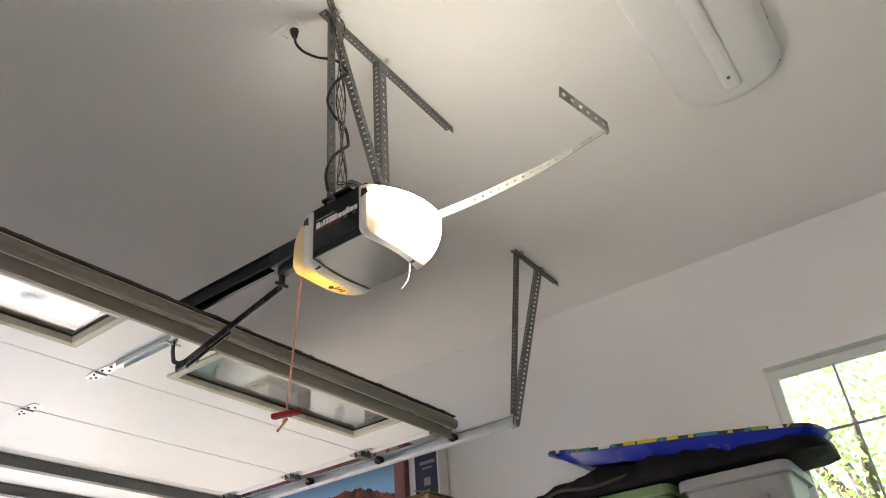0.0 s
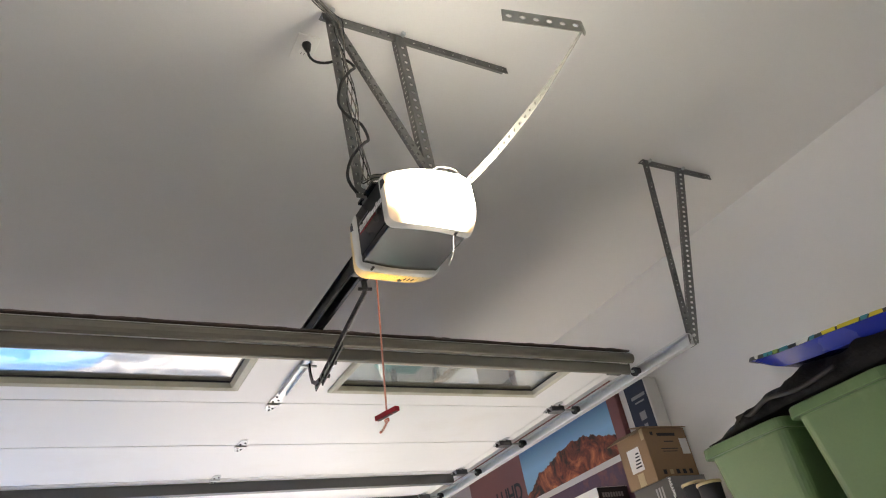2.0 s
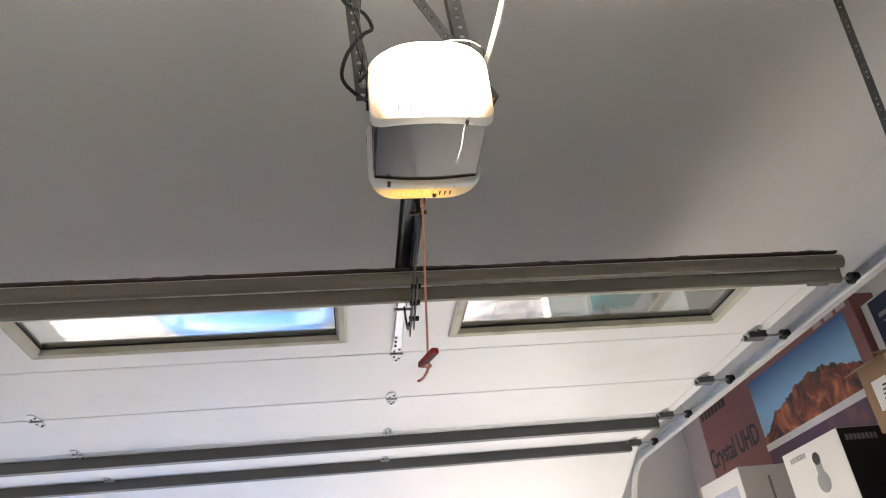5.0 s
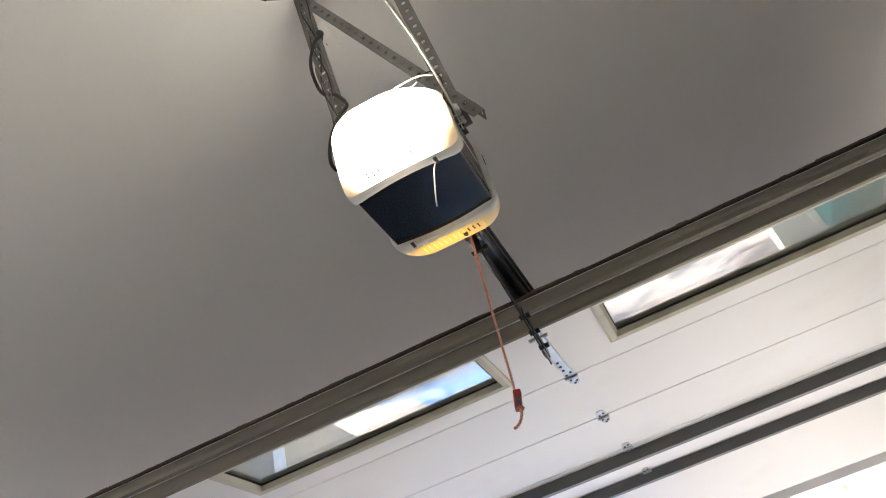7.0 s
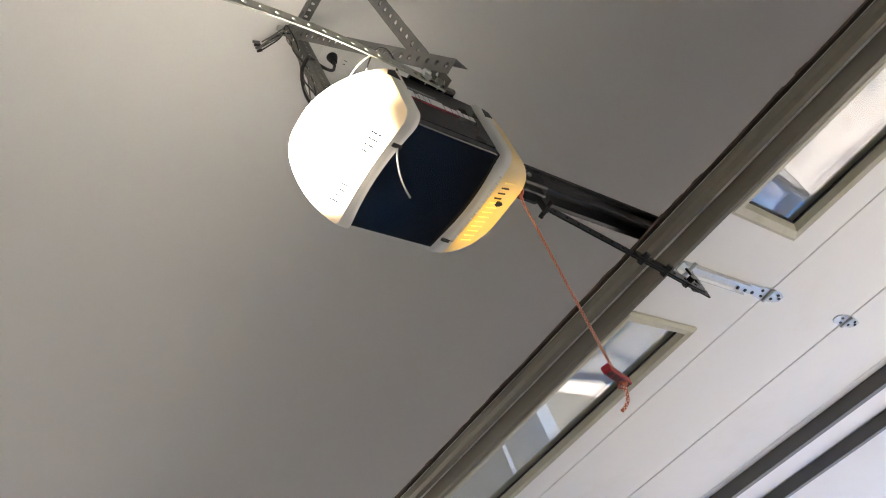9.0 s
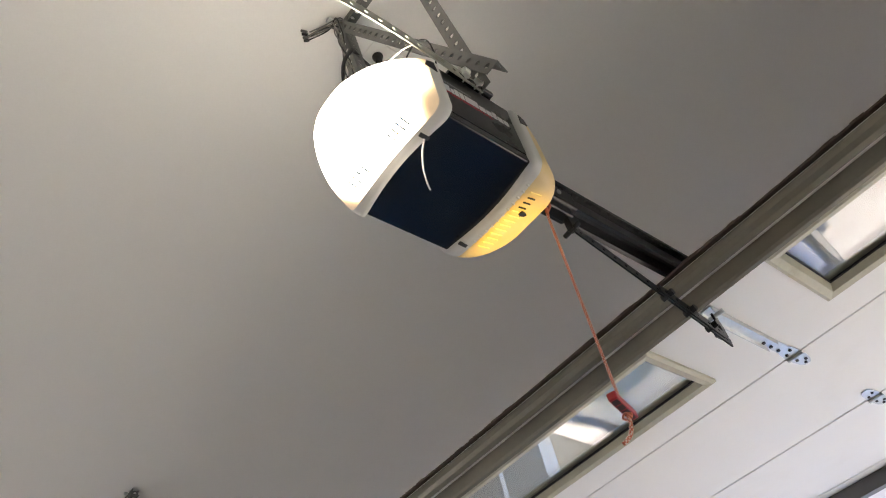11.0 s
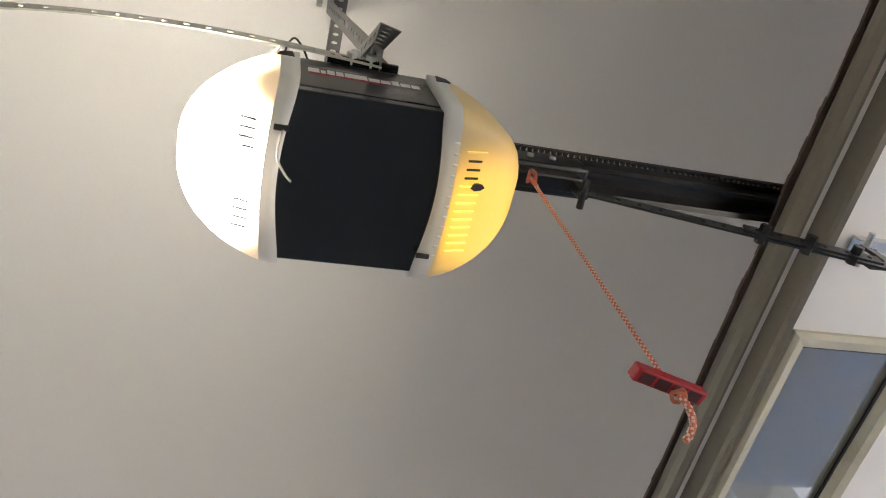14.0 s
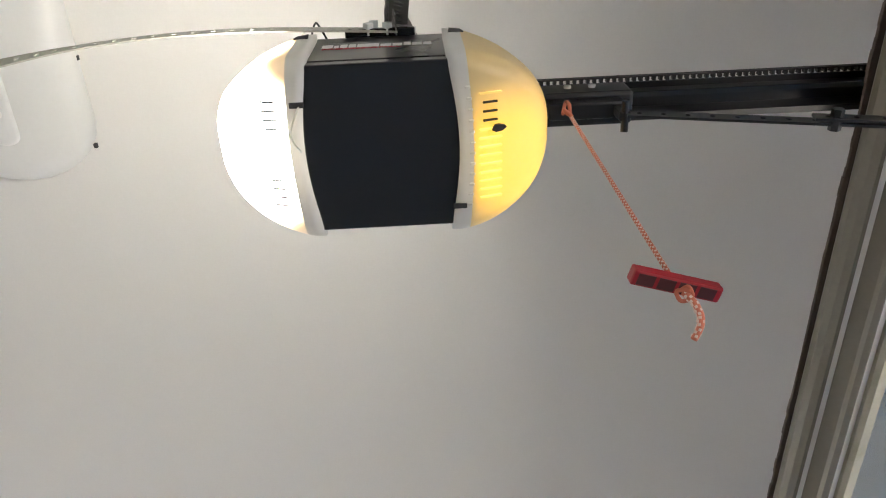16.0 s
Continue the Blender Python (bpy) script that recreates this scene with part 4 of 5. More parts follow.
# ---- foliage outside ----
def leaf_material(name, a, b):
    m = material(name, a, rough=0.6, vary=0.3, scale=2.0, bump=0.0)
    nt = m.node_tree
    bs = nt.nodes["Principled BSDF"]
    geo = nt.nodes.new("ShaderNodeNewGeometry")
    mx = nt.nodes.new("ShaderNodeMixRGB")
    mx.inputs["Color1"].default_value, mx.inputs["Color2"].default_value = (*a, 1), (*b, 1)
    nt.links.new(geo.outputs["Random Per Island"], mx.inputs["Fac"])
    nt.links.new(mx.outputs["Color"], bs.inputs["Base Color"])
    tl = nt.nodes.new("ShaderNodeBsdfTranslucent")
    nt.links.new(mx.outputs["Color"], tl.inputs["Color"])
    both = nt.nodes.new("ShaderNodeAddShader")
    nt.links.new(bs.outputs["BSDF"], both.inputs[0])
    nt.links.new(tl.outputs["BSDF"], both.inputs[1])
    nt.links.new(both.outputs["Shader"], nt.nodes["Material Output"].inputs["Surface"])
    return m


M_LEAF = leaf_material("leaf_green", (0.12, 0.17, 0.05), (0.26, 0.30, 0.10))
M_BARK = material("bark", (0.12, 0.09, 0.07), rough=0.9, vary=0.4, scale=12, bump=0.5, dist=0.01)


def tree(at, height, spread, label, count, seed, size=0.09):
    rng = random.Random(seed)
    t = thing("tree", at, label, "tree", group="trees outside")
    tr = bmesh.new()
    cyl((0, 0, -0.05), (0.1, 0.05, height * 0.55), height * 0.035, 10, tr, height * 0.02)
    limbs = []
    for k in range(9):
        a = k * 2.4
        z0 = height * rng.uniform(0.2, 0.55)
        e = Vector((math.cos(a) * spread * rng.uniform(0.4, 0.8), math.sin(a) * spread * rng.uniform(0.4, 0.8), z0 + height * rng.uniform(0.15, 0.4)))
        cyl((0.05, 0.03, z0), e, height * 0.014, 7, tr, height * 0.005)
        limbs.append(e)
    limbs.append(Vector((0.1, 0.05, height * 0.75)))
    part("trunk", tr, M_BARK, t)
    verts, faces = [], []
    for i in range(count):
        c = limbs[rng.randrange(len(limbs))] + Vector((rng.gauss(0, spread * 0.28), rng.gauss(0, spread * 0.28), rng.gauss(0, height * 0.11)))
        d = Vector((rng.gauss(0, 1), rng.gauss(0, 1), rng.gauss(0, 1))).normalized()
        u = d.orthogonal().normalized()
        w = d.cross(u)
        s = size * rng.uniform(0.6, 1.3)
        n = len(verts)
        verts += [c - u * s, c + w * s * 0.45 + d * s * 0.1, c + u * s, c - w * s * 0.45 + d * s * 0.1]
        faces.append((n, n + 1, n + 2, n + 3))
    me = bpy.data.meshes.new("crown")
    me.from_pydata([tuple(v) for v in verts], [], faces)
    me.materials.append(M_LEAF)
    cr = new("crown", me)
    cr.parent = t


tree((6.0, -2.9, 0), 4.6, 1.3, "small leafy garden tree beyond the window", 6500, 3, 0.045)
tree((7.5, -1.2, 0), 5.2, 1.5, "leafy garden tree beyond the window", 5500, 4, 0.045)
tree((-5.5, 16, 0), 8.5, 2.4, "tall dark tree across the driveway", 6000, 5, 0.2)
tree((-1.0, 19, 0), 9.5, 2.6, "tall dark tree across the driveway", 6000, 6, 0.2)
tree((-9.5, 18, 0), 8.0, 2.4, "tall dark tree across the driveway", 6000, 7, 0.2)
structure("lawn", box(WX + 0.22, 60, -60, FY + 0.20, -0.3, -0.03), material("lawn_grass", (0.07, 0.11, 0.03), rough=0.9, vary=0.4, scale=1, bump=0.5, dist=0.02), "green lawn beside the garage", "ground")

# fallen leaves on the driveway
rng = random.Random(11)
verts, faces = [], []
for i in range(1500):
    x, y = rng.uniform(-7.0, 4.0), rng.uniform(FY + 0.3, 9.5)
    s = rng.uniform(0.012, 0.035)
    a = rng.uniform(0, 6.3)
    z = -0.017 if x > -3.42 else -0.006
    n = len(verts)
    for k, (u, v, h) in enumerate(((-1, 0, 0), (0, 0.5, 0.3), (1, 0, 0.1), (0, -0.5, 0.3))):
        verts.append((x + s * (u * math.cos(a) - v * math.sin(a)), y + s * (u * math.sin(a) + v * math.cos(a)), z + s * h))
    faces.append((n, n + 1, n + 2, n + 3))
me = bpy.data.meshes.new("fallen_leaves")
me.from_pydata(verts, [], faces)
me.materials.append(leaf_material("dead_leaf", (0.20, 0.09, 0.05), (0.34, 0.20, 0.10)))
tagged(new("fallen_leaves", me), "scattered dry brown leaves on the driveway", "leaves", kind="stuff")

# ---- storage rack along the side wall ----
M_BOARD = material("shelf_board", (0.42, 0.30, 0.18), rough=0.7, vary=0.3, scale=5, bump=0.1)
rack = thing("storage_rack", (2.19, 0.6, 0), "steel storage rack with a wooden shelf along the wall", "shelf")
SH = 1.70
part("shelf_board", box(-0.27, 0.25, -2.25, 2.55, SH - 0.03, SH, bevel=0.003), M_BOARD, rack)
for y in (-2.2, 0.15, 2.5):
    for x in (-0.24, 0.22):
        part("post", box(x - 0.02, x + 0.02, y - 0.02, y + 0.02, 0, SH - 0.031), M_GALVD, rack)


def loft_rect(levels, r=0.04, n=4, cap=(True, True)):
    """Rounded rectangles (half sizes a, b at height z, shift) stacked into a shell."""
    bm = bmesh.new()
    rings = []
    for a, b, z in levels:
        ring = []
        for cx, cy, a0 in ((a - r, b - r, 0), (-(a - r), b - r, 90), (-(a - r), -(b - r), 180), (a - r, -(b - r), 270)):
            for k in range(n + 1):
                t = radians(a0 + 90 * k / n)
                ring.append(bm.verts.new((cx + r * math.cos(t), cy + r * math.sin(t), z)))
        rings.append(ring)
    m = len(rings[0])
    for r0, r1 in zip(rings, rings[1:]):
        for j in range(m):
            bm.faces.new((r0[j], r0[(j + 1) % m], r1[(j + 1) % m], r1[j]))
    if cap[0]:
        bm.faces.new(rings[0][::-1])
    if cap[1]:
        bm.faces.new(rings[-1])
    return bm


def tote(at, a, b, h, mat, label, group, marked=False):
    t = thing("storage_tote", at, label, "storage tote", group=group)
    lv = [(a - 0.075, b - 0.055, 0), (a - 0.028, b - 0.024, h - 0.055), (a - 0.022, b - 0.020, h - 0.05), (a - 0.022, b - 0.020, h - 0.005), (a - 0.034, b - 0.03, h - 0.005), (a - 0.08, b - 0.06, 0.006)]
    part("tub", loft_rect(lv, 0.05, 5), mat, t)
    rim = [(a - 0.024, b - 0.020, h - 0.048), (a - 0.002, b - 0.002, h - 0.050), (a, b, h - 0.044), (a - 0.003, b - 0.003, h - 0.006), (a - 0.010, b - 0.010, h), (a - 0.034, b - 0.03, h)]
    part("rim", loft_rect(rim, 0.05, 5, (False, False)), mat, t)
    if marked:
        hd = bmesh.new()
        box(-a - 0.006, -a + 0.03, -0.13, 0.10, h - 0.145, h - 0.125, bevel=0.004, bm=hd)
        box(-a - 0.006, -a + 0.03, -0.13, -0.11, h - 0.24, h - 0.125, bevel=0.004, bm=hd)
        box(-a - 0.006, -a + 0.03, 0.08, 0.10, h - 0.24, h - 0.125, bevel=0.004, bm=hd)
        part("handle_recess", hd, mat, t)
        for k, w in enumerate((0.13, 0.08)):
            part("scribble_bar", box(-a + 0.018, -a + 0.020, -w / 2, w / 2, h - 0.175 - k * 0.03, h - 0.163 - k * 0.03), M_TEXTG, t, "faint handwritten marker line")
    return t


M_GREEN = material("tote_green_plastic", (0.115, 0.195, 0.085), rough=0.42, vary=0.12, scale=5, bump=0.04, stain=(0.22, 0.30, 0.18), stain_amount=0.3)
M_GREY = material("tote_grey_plastic", (0.25, 0.25, 0.265), rough=0.4, vary=0.1, scale=5, bump=0.04)
tote((2.185, -0.175, SH), 0.245, 0.245, 0.49, M_GREEN, "green plastic storage tote with a flared rim on a shelf", "storage totes")
tote((2.185, -0.695, SH), 0.245, 0.245, 0.50, M_GREEN, "green plastic storage tote beside a grey one", "storage totes")
tote((2.200, -1.205, SH), 0.235, 0.250, 0.495, M_GREY, "grey plastic storage tote with a moulded handle", "storage totes", True)

# black bag lying across the totes
M_BAG = material("bag_black_nylon", (0.007, 0.0065, 0.008), rough=0.7, spec=0.2, vary=0.4, scale=9, fine=30, bump=0.6, dist=0.012)
bag = thing("gear_bag", (2.18, -0.75, 2.20), "crumpled black nylon bag lying over the totes", "bag")
bb = bmesh.new()
nu, nv = 64, 20
gr = []
for i in range(nu + 1):
    u = i / nu
    y = 0.84 - 1.70 * u
    taper = min(1, (u + 0.02) * 3.0) ** 0.7 * min(1, (1.02 - u) * 7) ** 0.5
    ring = []
    for j in range(nv):
        a = 2 * math.pi * j / nv
        cx, cz = math.cos(a), math.sin(a)
        h = 0.150 if cz > 0 else 0.012
        x = 0.215 * cx * (0.55 + 0.45 * taper)
        z = 0.008 + h * cz * taper + 0.012
        k = noise.noise(Vector((x * 6, y * 6, z * 5))) * 0.045 + noise.noise(Vector((x * 17, y * 14, z * 12))) * 0.020
        ring.append(bb.verts.new((x + k * cx, y, max(z + k * cz * taper, 0.004))))
    gr.append(ring)
for r0, r1 in zip(gr, gr[1:]):
    for j in range(nv):
        bb.faces.new((r0[j], r0[(j + 1) % nv], r1[(j + 1) % nv], r1[j]))
bb.faces.new(gr[0])
bb.faces.new(gr[-1][::-1])
part("bag_body", bb, M_BAG, bag, smooth=True)
part("strap", tube([(-0.155, 0.57, 0.065), (-0.195, 0.48, 0.055), (-0.225, 0.36, 0.075), (-0.225, 0.20, 0.055), (-0.23, 0.0, 0.07)], 0.011, 8), M_RUBBER, bag, "black webbing carry strap", smooth=True)
part("buckle", box(-0.170, -0.140, 0.54, 0.60, 0.045, 0.085, bevel=0.008), M_RUBBER, bag, "black plastic strap buckle")

# bodyboard on the bag
M_BLUE = material("board_blue_slick", (0.006, 0.018, 0.30), rough=0.25, vary=0.1, scale=4, bump=0.02)
board = thing("bodyboard", (2.20, -0.92, 2.358), "blue foam bodyboard with a coloured graphic deck on a bag", "bodyboard")
TILT = Matrix.Rotation(radians(7.0), 4, "X")
outline = []
for k in range(41):
    u = k / 40
    y = 0.70 - 1.40 * u
    w = 0.235 * min(1, (math.sin(math.pi * min(1, u * 2.3) / 2)) ** 0.42) if u < 0.43 else 0.235 * (1 - 0.25 * ((u - 0.43) / 0.57) ** 2)
    if u > 0.94:
        w *= math.sqrt(max(0.0, 1 - ((u - 0.94) / 0.062) ** 2)) * 0.9 + 0.1
    outline.append((max(w, 0.02), y))


def slab(z0, z1, grow0, grow1):
    own = bmesh.new()
    pts = outline + [(-x, y) for x, y in outline[::-1]]

    def zc(y):
        return 0.055 * max(0, (y - 0.25) / 0.45) ** 2
    lo = [own.verts.new((x * grow0, y * (0.5 + grow0 / 2), z0 + zc(y) + min(0.045, 0.05 * max(0.0, (y - 0.42) / 0.26) ** 2) * (z0 < 0))) for x, y in pts]
    hi = [own.verts.new((x * grow1, y * (0.5 + grow1 / 2), z1 + zc(y))) for x, y in pts]
    m = len(pts)
    for j in range(m):
        own.faces.new((lo[j], lo[(j + 1) % m], hi[(j + 1) % m], hi[j]))
    h = m // 2
    for side in (lo, hi):
        for j in range(h - 1):
            own.faces.new((side[j], side[j + 1], side[m - 2 - j], side[m - 1 - j]))
    own.transform(TILT)
    return own


part("slick", slab(-0.030, 0.032, 0.84, 1.0), M_BLUE, board, "glossy blue underside")
part("deck", slab(0.0325, 0.050, 1.0, 0.97), material("board_black_rail", (0.02, 0.025, 0.03), rough=0.5), board, "dark printed deck edge")
cols = [material("deck_" + n, c, rough=0.5, vary=0.1) for n, c in (("lime", (0.25, 0.36, 0.06)), ("yellow", (0.72, 0.60, 0.04)), ("teal", (0.03, 0.22, 0.30)), ("white", (0.75, 0.75, 0.72)))]
rng = random.Random(4)
for side in (-1,):
    k = 3
    while k < 37:
        ln_ = rng.choice((1, 1, 2, 2, 3))
        a_, b_ = outline[k], outline[min(k + ln_, 39)]
        own = bmesh.new()

        def zc2(y):
            return 0.055 * max(0, (y - 0.25) / 0.45) ** 2
        p = [(-a_[0] * 1.004, a_[1] - 0.004, 0.034), (-b_[0] * 1.004, b_[1] + 0.006, 0.034), (-b_[0] * 0.975, b_[1] + 0.006 + rng.uniform(-0.01, 0.01), 0.0515), (-a_[0] * 0.975, a_[1] - 0.004 + rng.uniform(-0.01, 0.01), 0.0515)]
        f = [own.verts.new((x, y, z + zc2(y))) for x, y, z in p]
        g = [own.verts.new((x + 0.002, y, z - 0.0005 + zc2(y))) for x, y, z in p]
        own.faces.new(f)
        own.faces.new(g[::-1])
        for j in range(4):
            own.faces.new((f[j], f[(j + 1) % 4], g[(j + 1) % 4], g[j]))
        own.transform(TILT)
        part("graphic_patch", own, cols[rng.randrange(4)], board)
        k += ln_ + (1 if rng.random() < 0.3 else 0)

# ---- boxes on the rack ----
def carton(name, x0, x1, y0, y1, z0, z1, mat, label, category="box", bevel=0.004):
    t = thing(name, ((x0 + x1) / 2, (y0 + y1) / 2, z0), label, category)
    part("box_body", box(x0 - (x0 + x1) / 2, x1 - (x0 + x1) / 2, y0 - (y0 + y1) / 2, y1 - (y0 + y1) / 2, 0, z1 - z0, bevel=bevel), mat, t)
    return t


def print_on(parent, name, y0, y1, z0, z1, mat, x, label=""):
    """A printed area on a box face that looks along -x, in the world's numbers."""
    o = parent.location
    return part(name, box(x - 0.0012 - o.x, x - o.x, y0 - o.y, y1 - o.y, z0 - o.z, z1 - o.z), mat, parent, label)


def print_front(parent, name, x0, x1, z0, z1, mat, y, label=""):
    """A printed area on a box face that looks along -y."""
    o = parent.location
    return part(name, box(x0 - o.x, x1 - o.x, y - 0.0012 - o.y, y - o.y, z0 - o.z, z1 - o.z), mat, parent, label)


FACE_X = Matrix.Rotation(radians(-90), 4, "Z") @ R90      # print that looks along -x
M_MAROON = material("carton_maroon", (0.24, 0.095, 0.09), rough=0.5, vary=0.12, scale=2, bump=0.03)
M_PALE = material("carton_pale", (0.44, 0.36, 0.35), rough=0.5, vary=0.06)
M_NAVY = material("carton_navy", (0.008, 0.014, 0.041), rough=0.45)
M_WCARD = material("carton_white", (0.72, 0.70, 0.68), rough=0.5, vary=0.05)
M_BCARD = material("carton_black", (0.014, 0.014, 0.017), rough=0.4)
M_CARD = material("cardboard_brown", (0.31, 0.20, 0.115), rough=0.85, vary=0.18, scale=5, fine=120, bump=0.12)
M_TAPE = material("packing_tape", (0.50, 0.38, 0.22), rough=0.3, vary=0.15)


def picture_material():
    """The printed screen picture: deep blue sky over a rust-red rocky mountain."""
    m = bpy.data.materials.new("printed_landscape")
    m.use_nodes = True
    nt = m.node_tree
    b = nt.nodes["Principled BSDF"]
    b.inputs["Roughness"].default_value = 0.35
    co = nt.nodes.new("ShaderNodeTexCoord")
    sp = nt.nodes.new("ShaderNodeSeparateXYZ")
    nt.links.new(co.outputs["Generated"], sp.inputs[0])
    n1 = node(nt, "ShaderNodeTexNoise", Scale=3.0, Detail=8.0, Roughness=0.65)
    mp = nt.nodes.new("ShaderNodeMapping")
    mp.inputs["Scale"].default_value = (0.0, 2.6, 1.0)
    nt.links.new(co.outputs["Generated"], mp.inputs["Vector"])
    nt.links.new(mp.outputs["Vector"], n1.inputs["Vector"])
    # ridge line: higher in the middle
    w = nt.nodes.new("ShaderNodeMath")
    w.operation = "SUBTRACT"
    w.inputs[1].default_value = 0.42
    nt.links.new(sp.outputs["Y"], w.inputs[0])
    w2 = nt.nodes.new("ShaderNodeMath")
    w2.operation = "MULTIPLY"
    nt.links.new(w.outputs[0], w2.inputs[0])
    nt.links.new(w.outputs[0], w2.inputs[1])
    w3 = nt.nodes.new("ShaderNodeMath")
    w3.operation = "MULTIPLY_ADD"
    w3.inputs[1].default_value, w3.inputs[2].default_value = -1.4, 0.47
    nt.links.new(w2.outputs[0], w3.inputs[0])
    w4 = nt.nodes.new("ShaderNodeMath")
    w4.operation = "MULTIPLY_ADD"
    w4.inputs[1].default_value = 0.35
    nt.links.new(n1.outputs["Fac"], w4.inputs[0])
    nt.links.new(w3.outputs[0], w4.inputs[2])
    cmp = nt.nodes.new("ShaderNodeMath")
    cmp.operation = "SUBTRACT"
    nt.links.new(sp.outputs["Z"], cmp.inputs[0])
    nt.links.new(w4.outputs[0], cmp.inputs[1])
    st = node(nt, "ShaderNodeMapRange", **{"From Min": -0.10, "From Max": -0.085})
    nt.links.new(cmp.outputs[0], st.inputs["Value"])
    rock = nt.nodes.new("ShaderNodeValToRGB")
    e = rock.color_ramp.elements
    e[0].position, e[0].color = 0.41, (0.022, 0.008, 0.010, 1)
    e[1].position, e[1].color = 0.66, (0.62, 0.20, 0.085, 1)
    k = e.new(0.53)
    k.color = (0.24, 0.055, 0.03, 1)
    n2 = node(nt, "ShaderNodeTexNoise", Scale=3.2, Detail=9.0, Roughness=0.68, Distortion=0.8)
    mp2 = nt.nodes.new("ShaderNodeMapping")
    mp2.inputs["Scale"].default_value = (0.1, 2.2, 0.8)
    mp2.inputs["Rotation"].default_value = (0.5, 0, 0)
    nt.links.new(co.outputs["Generated"], mp2.inputs["Vector"])
    nt.links.new(mp2.outputs["Vector"], n2.inputs["Vector"])
    nt.links.new(n2.outputs["Fac"], rock.inputs["Fac"])
    skyr = nt.nodes.new("ShaderNodeValToRGB")
    skyr.color_ramp.elements[0].position, skyr.color_ramp.elements[0].color = 0.5, (0.30, 0.55, 0.75, 1)
    skyr.color_ramp.elements[1].position, skyr.color_ramp.elements[1].color = 1.0, (0.012, 0.08, 0.26, 1)
    nt.links.new(sp.outputs["Z"], skyr.inputs["Fac"])
    mix = nt.nodes.new("ShaderNodeMixRGB")
    nt.links.new(st.outputs["Result"], mix.inputs["Fac"])
    nt.links.new(rock.outputs["Color"], mix.inputs["Color1"])
    nt.links.new(skyr.outputs["Color"], mix.inputs["Color2"])
    nt.links.new(mix.outputs["Color"], b.inputs["Base Color"])
    return m


M_PICT = picture_material()
M_DUSK = material("printed_dusk", (0.10, 0.045, 0.10), rough=0.35, vary=0.4, scale=2.5, stain=(0.32, 0.10, 0.06), stain_amount=0.8, stain_scale=2.0)
TX = 2.30
tv = carton("television_box", TX, 2.44, 0.86, 3.06, SH, 2.92, M_MAROON, "large maroon television box with a mountain picture", "box")
print_on(tv, "screen_picture", 0.945, 1.985, 2.475, 2.86, M_PICT, TX, "printed rust-red mountain under blue sky")
print_on(tv, "screen_bezel", 0.92, 2.00, 2.435, 2.474, M_WCARD, TX, "pale printed screen foot line")
print_on(tv, "screen_reflection", 0.93, 1.99, 2.18, 2.434, M_DUSK, TX, "printed dusky reflection")
print_on(tv, "pale_panel", 2.74, 3.055, SH + 0.01, 2.915, M_PALE, TX, "pale end panel")
o = tv.location
letters("Crystal UHD", 0.175, M_INK, Matrix.Translation((TX - 0.0016 - o.x, 2.735 - o.y, 2.515 - o.z)) @ FACE_X, tv, squeeze=0.74, bold=0.004)
mk = bmesh.new()
for i in range(7):
    box(TX - 0.0016 - o.x, TX - o.x, 2.33 + i * 0.056 - o.y, 2.33 + i * 0.056 + 0.040 - o.y, 2.84 - o.z, 2.90 - o.z, bm=mk)
part("mark_bar", mk, M_INK, tv, "dark printed maker's mark")
for i in range(3):
    print_on(tv, "badge", 0.90 + i * 0.11, 0.98 + i * 0.11, 2.872, 2.905, M_PALE, TX, "small pale badge")

nb = carton("slim_box", 2.335, 2.44, 0.615, 0.852, SH, 2.84, M_WCARD, "tall slim white and navy box against the wall", "box")
print_on(nb, "navy_panel", 0.625, 0.80, SH + 0.02, 2.83, M_NAVY, 2.335, "navy printed panel")
for k, (a_, b_, c_, d_) in enumerate(((0.64, 0.76, 2.735, 2.755), (0.66, 0.74, 2.705, 2.715), (0.68, 0.73, 2.60, 2.65), (0.69, 0.72, 2.555, 2.575))):
    q = print_on(nb, "print_bar", a_, b_, c_, d_, M_TEXTG, 2.3336)

wb_ = carton("appliance_box", 2.045, 2.285, 0.97, 1.47, SH, 2.285, M_WCARD, "white and black kitchen appliance box on the rack", "box")
print_front(wb_, "black_panel", 2.047, 2.283, SH + 0.004, 2.282, M_BCARD, 0.97, "black printed side panel")
for i in range(8):
    print_front(wb_, "mark_bar", 2.075 + i * 0.021, 2.075 + i * 0.021 + 0.015, 2.225, 2.252, M_TEXTG, 0.9686)
for i in range(8):
    print_on(wb_, "mark_bar", 1.27 + i * 0.018, 1.27 + i * 0.018 + 0.012, 2.225, 2.25, M_TEXTG, 2.045)
pic = bmesh.new()
ow = wb_.location
cyl((2.043 - ow.x, 1.19 - ow.y, 2.09 - ow.z), (2.0447 - ow.x, 1.19 - ow.y, 2.09 - ow.z), 0.05, 20, pic)
box(2.0435 - ow.x, 2.0449 - ow.x, 1.165 - ow.y, 1.215 - ow.y, 2.09 - ow.z, 2.20 - ow.z, bm=pic)
part("appliance_picture", pic, M_TEXTG, wb_, "grey printed picture of a blender")
capb = bmesh.new()
cyl((2.0425 - ow.x, 1.19 - ow.y, 2.20 - ow.z), (2.0445 - ow.x, 1.19 - ow.y, 2.20 - ow.z), 0.030, 16, capb)
part("picture_lid", capb, M_INK, wb_)

wc = carton("white_carton", 1.985, 2.275, 1.84, 2.36, SH, 2.33, M_WCARD, "plain white carton with a faint blue picture", "box")
print_on(wc, "picture", 1.90, 2.20, 1.85, 2.24, material("faint_blue_print", (0.48, 0.50, 0.62), rough=0.5, vary=0.3, scale=9), 1.985, "faint blue printed picture")
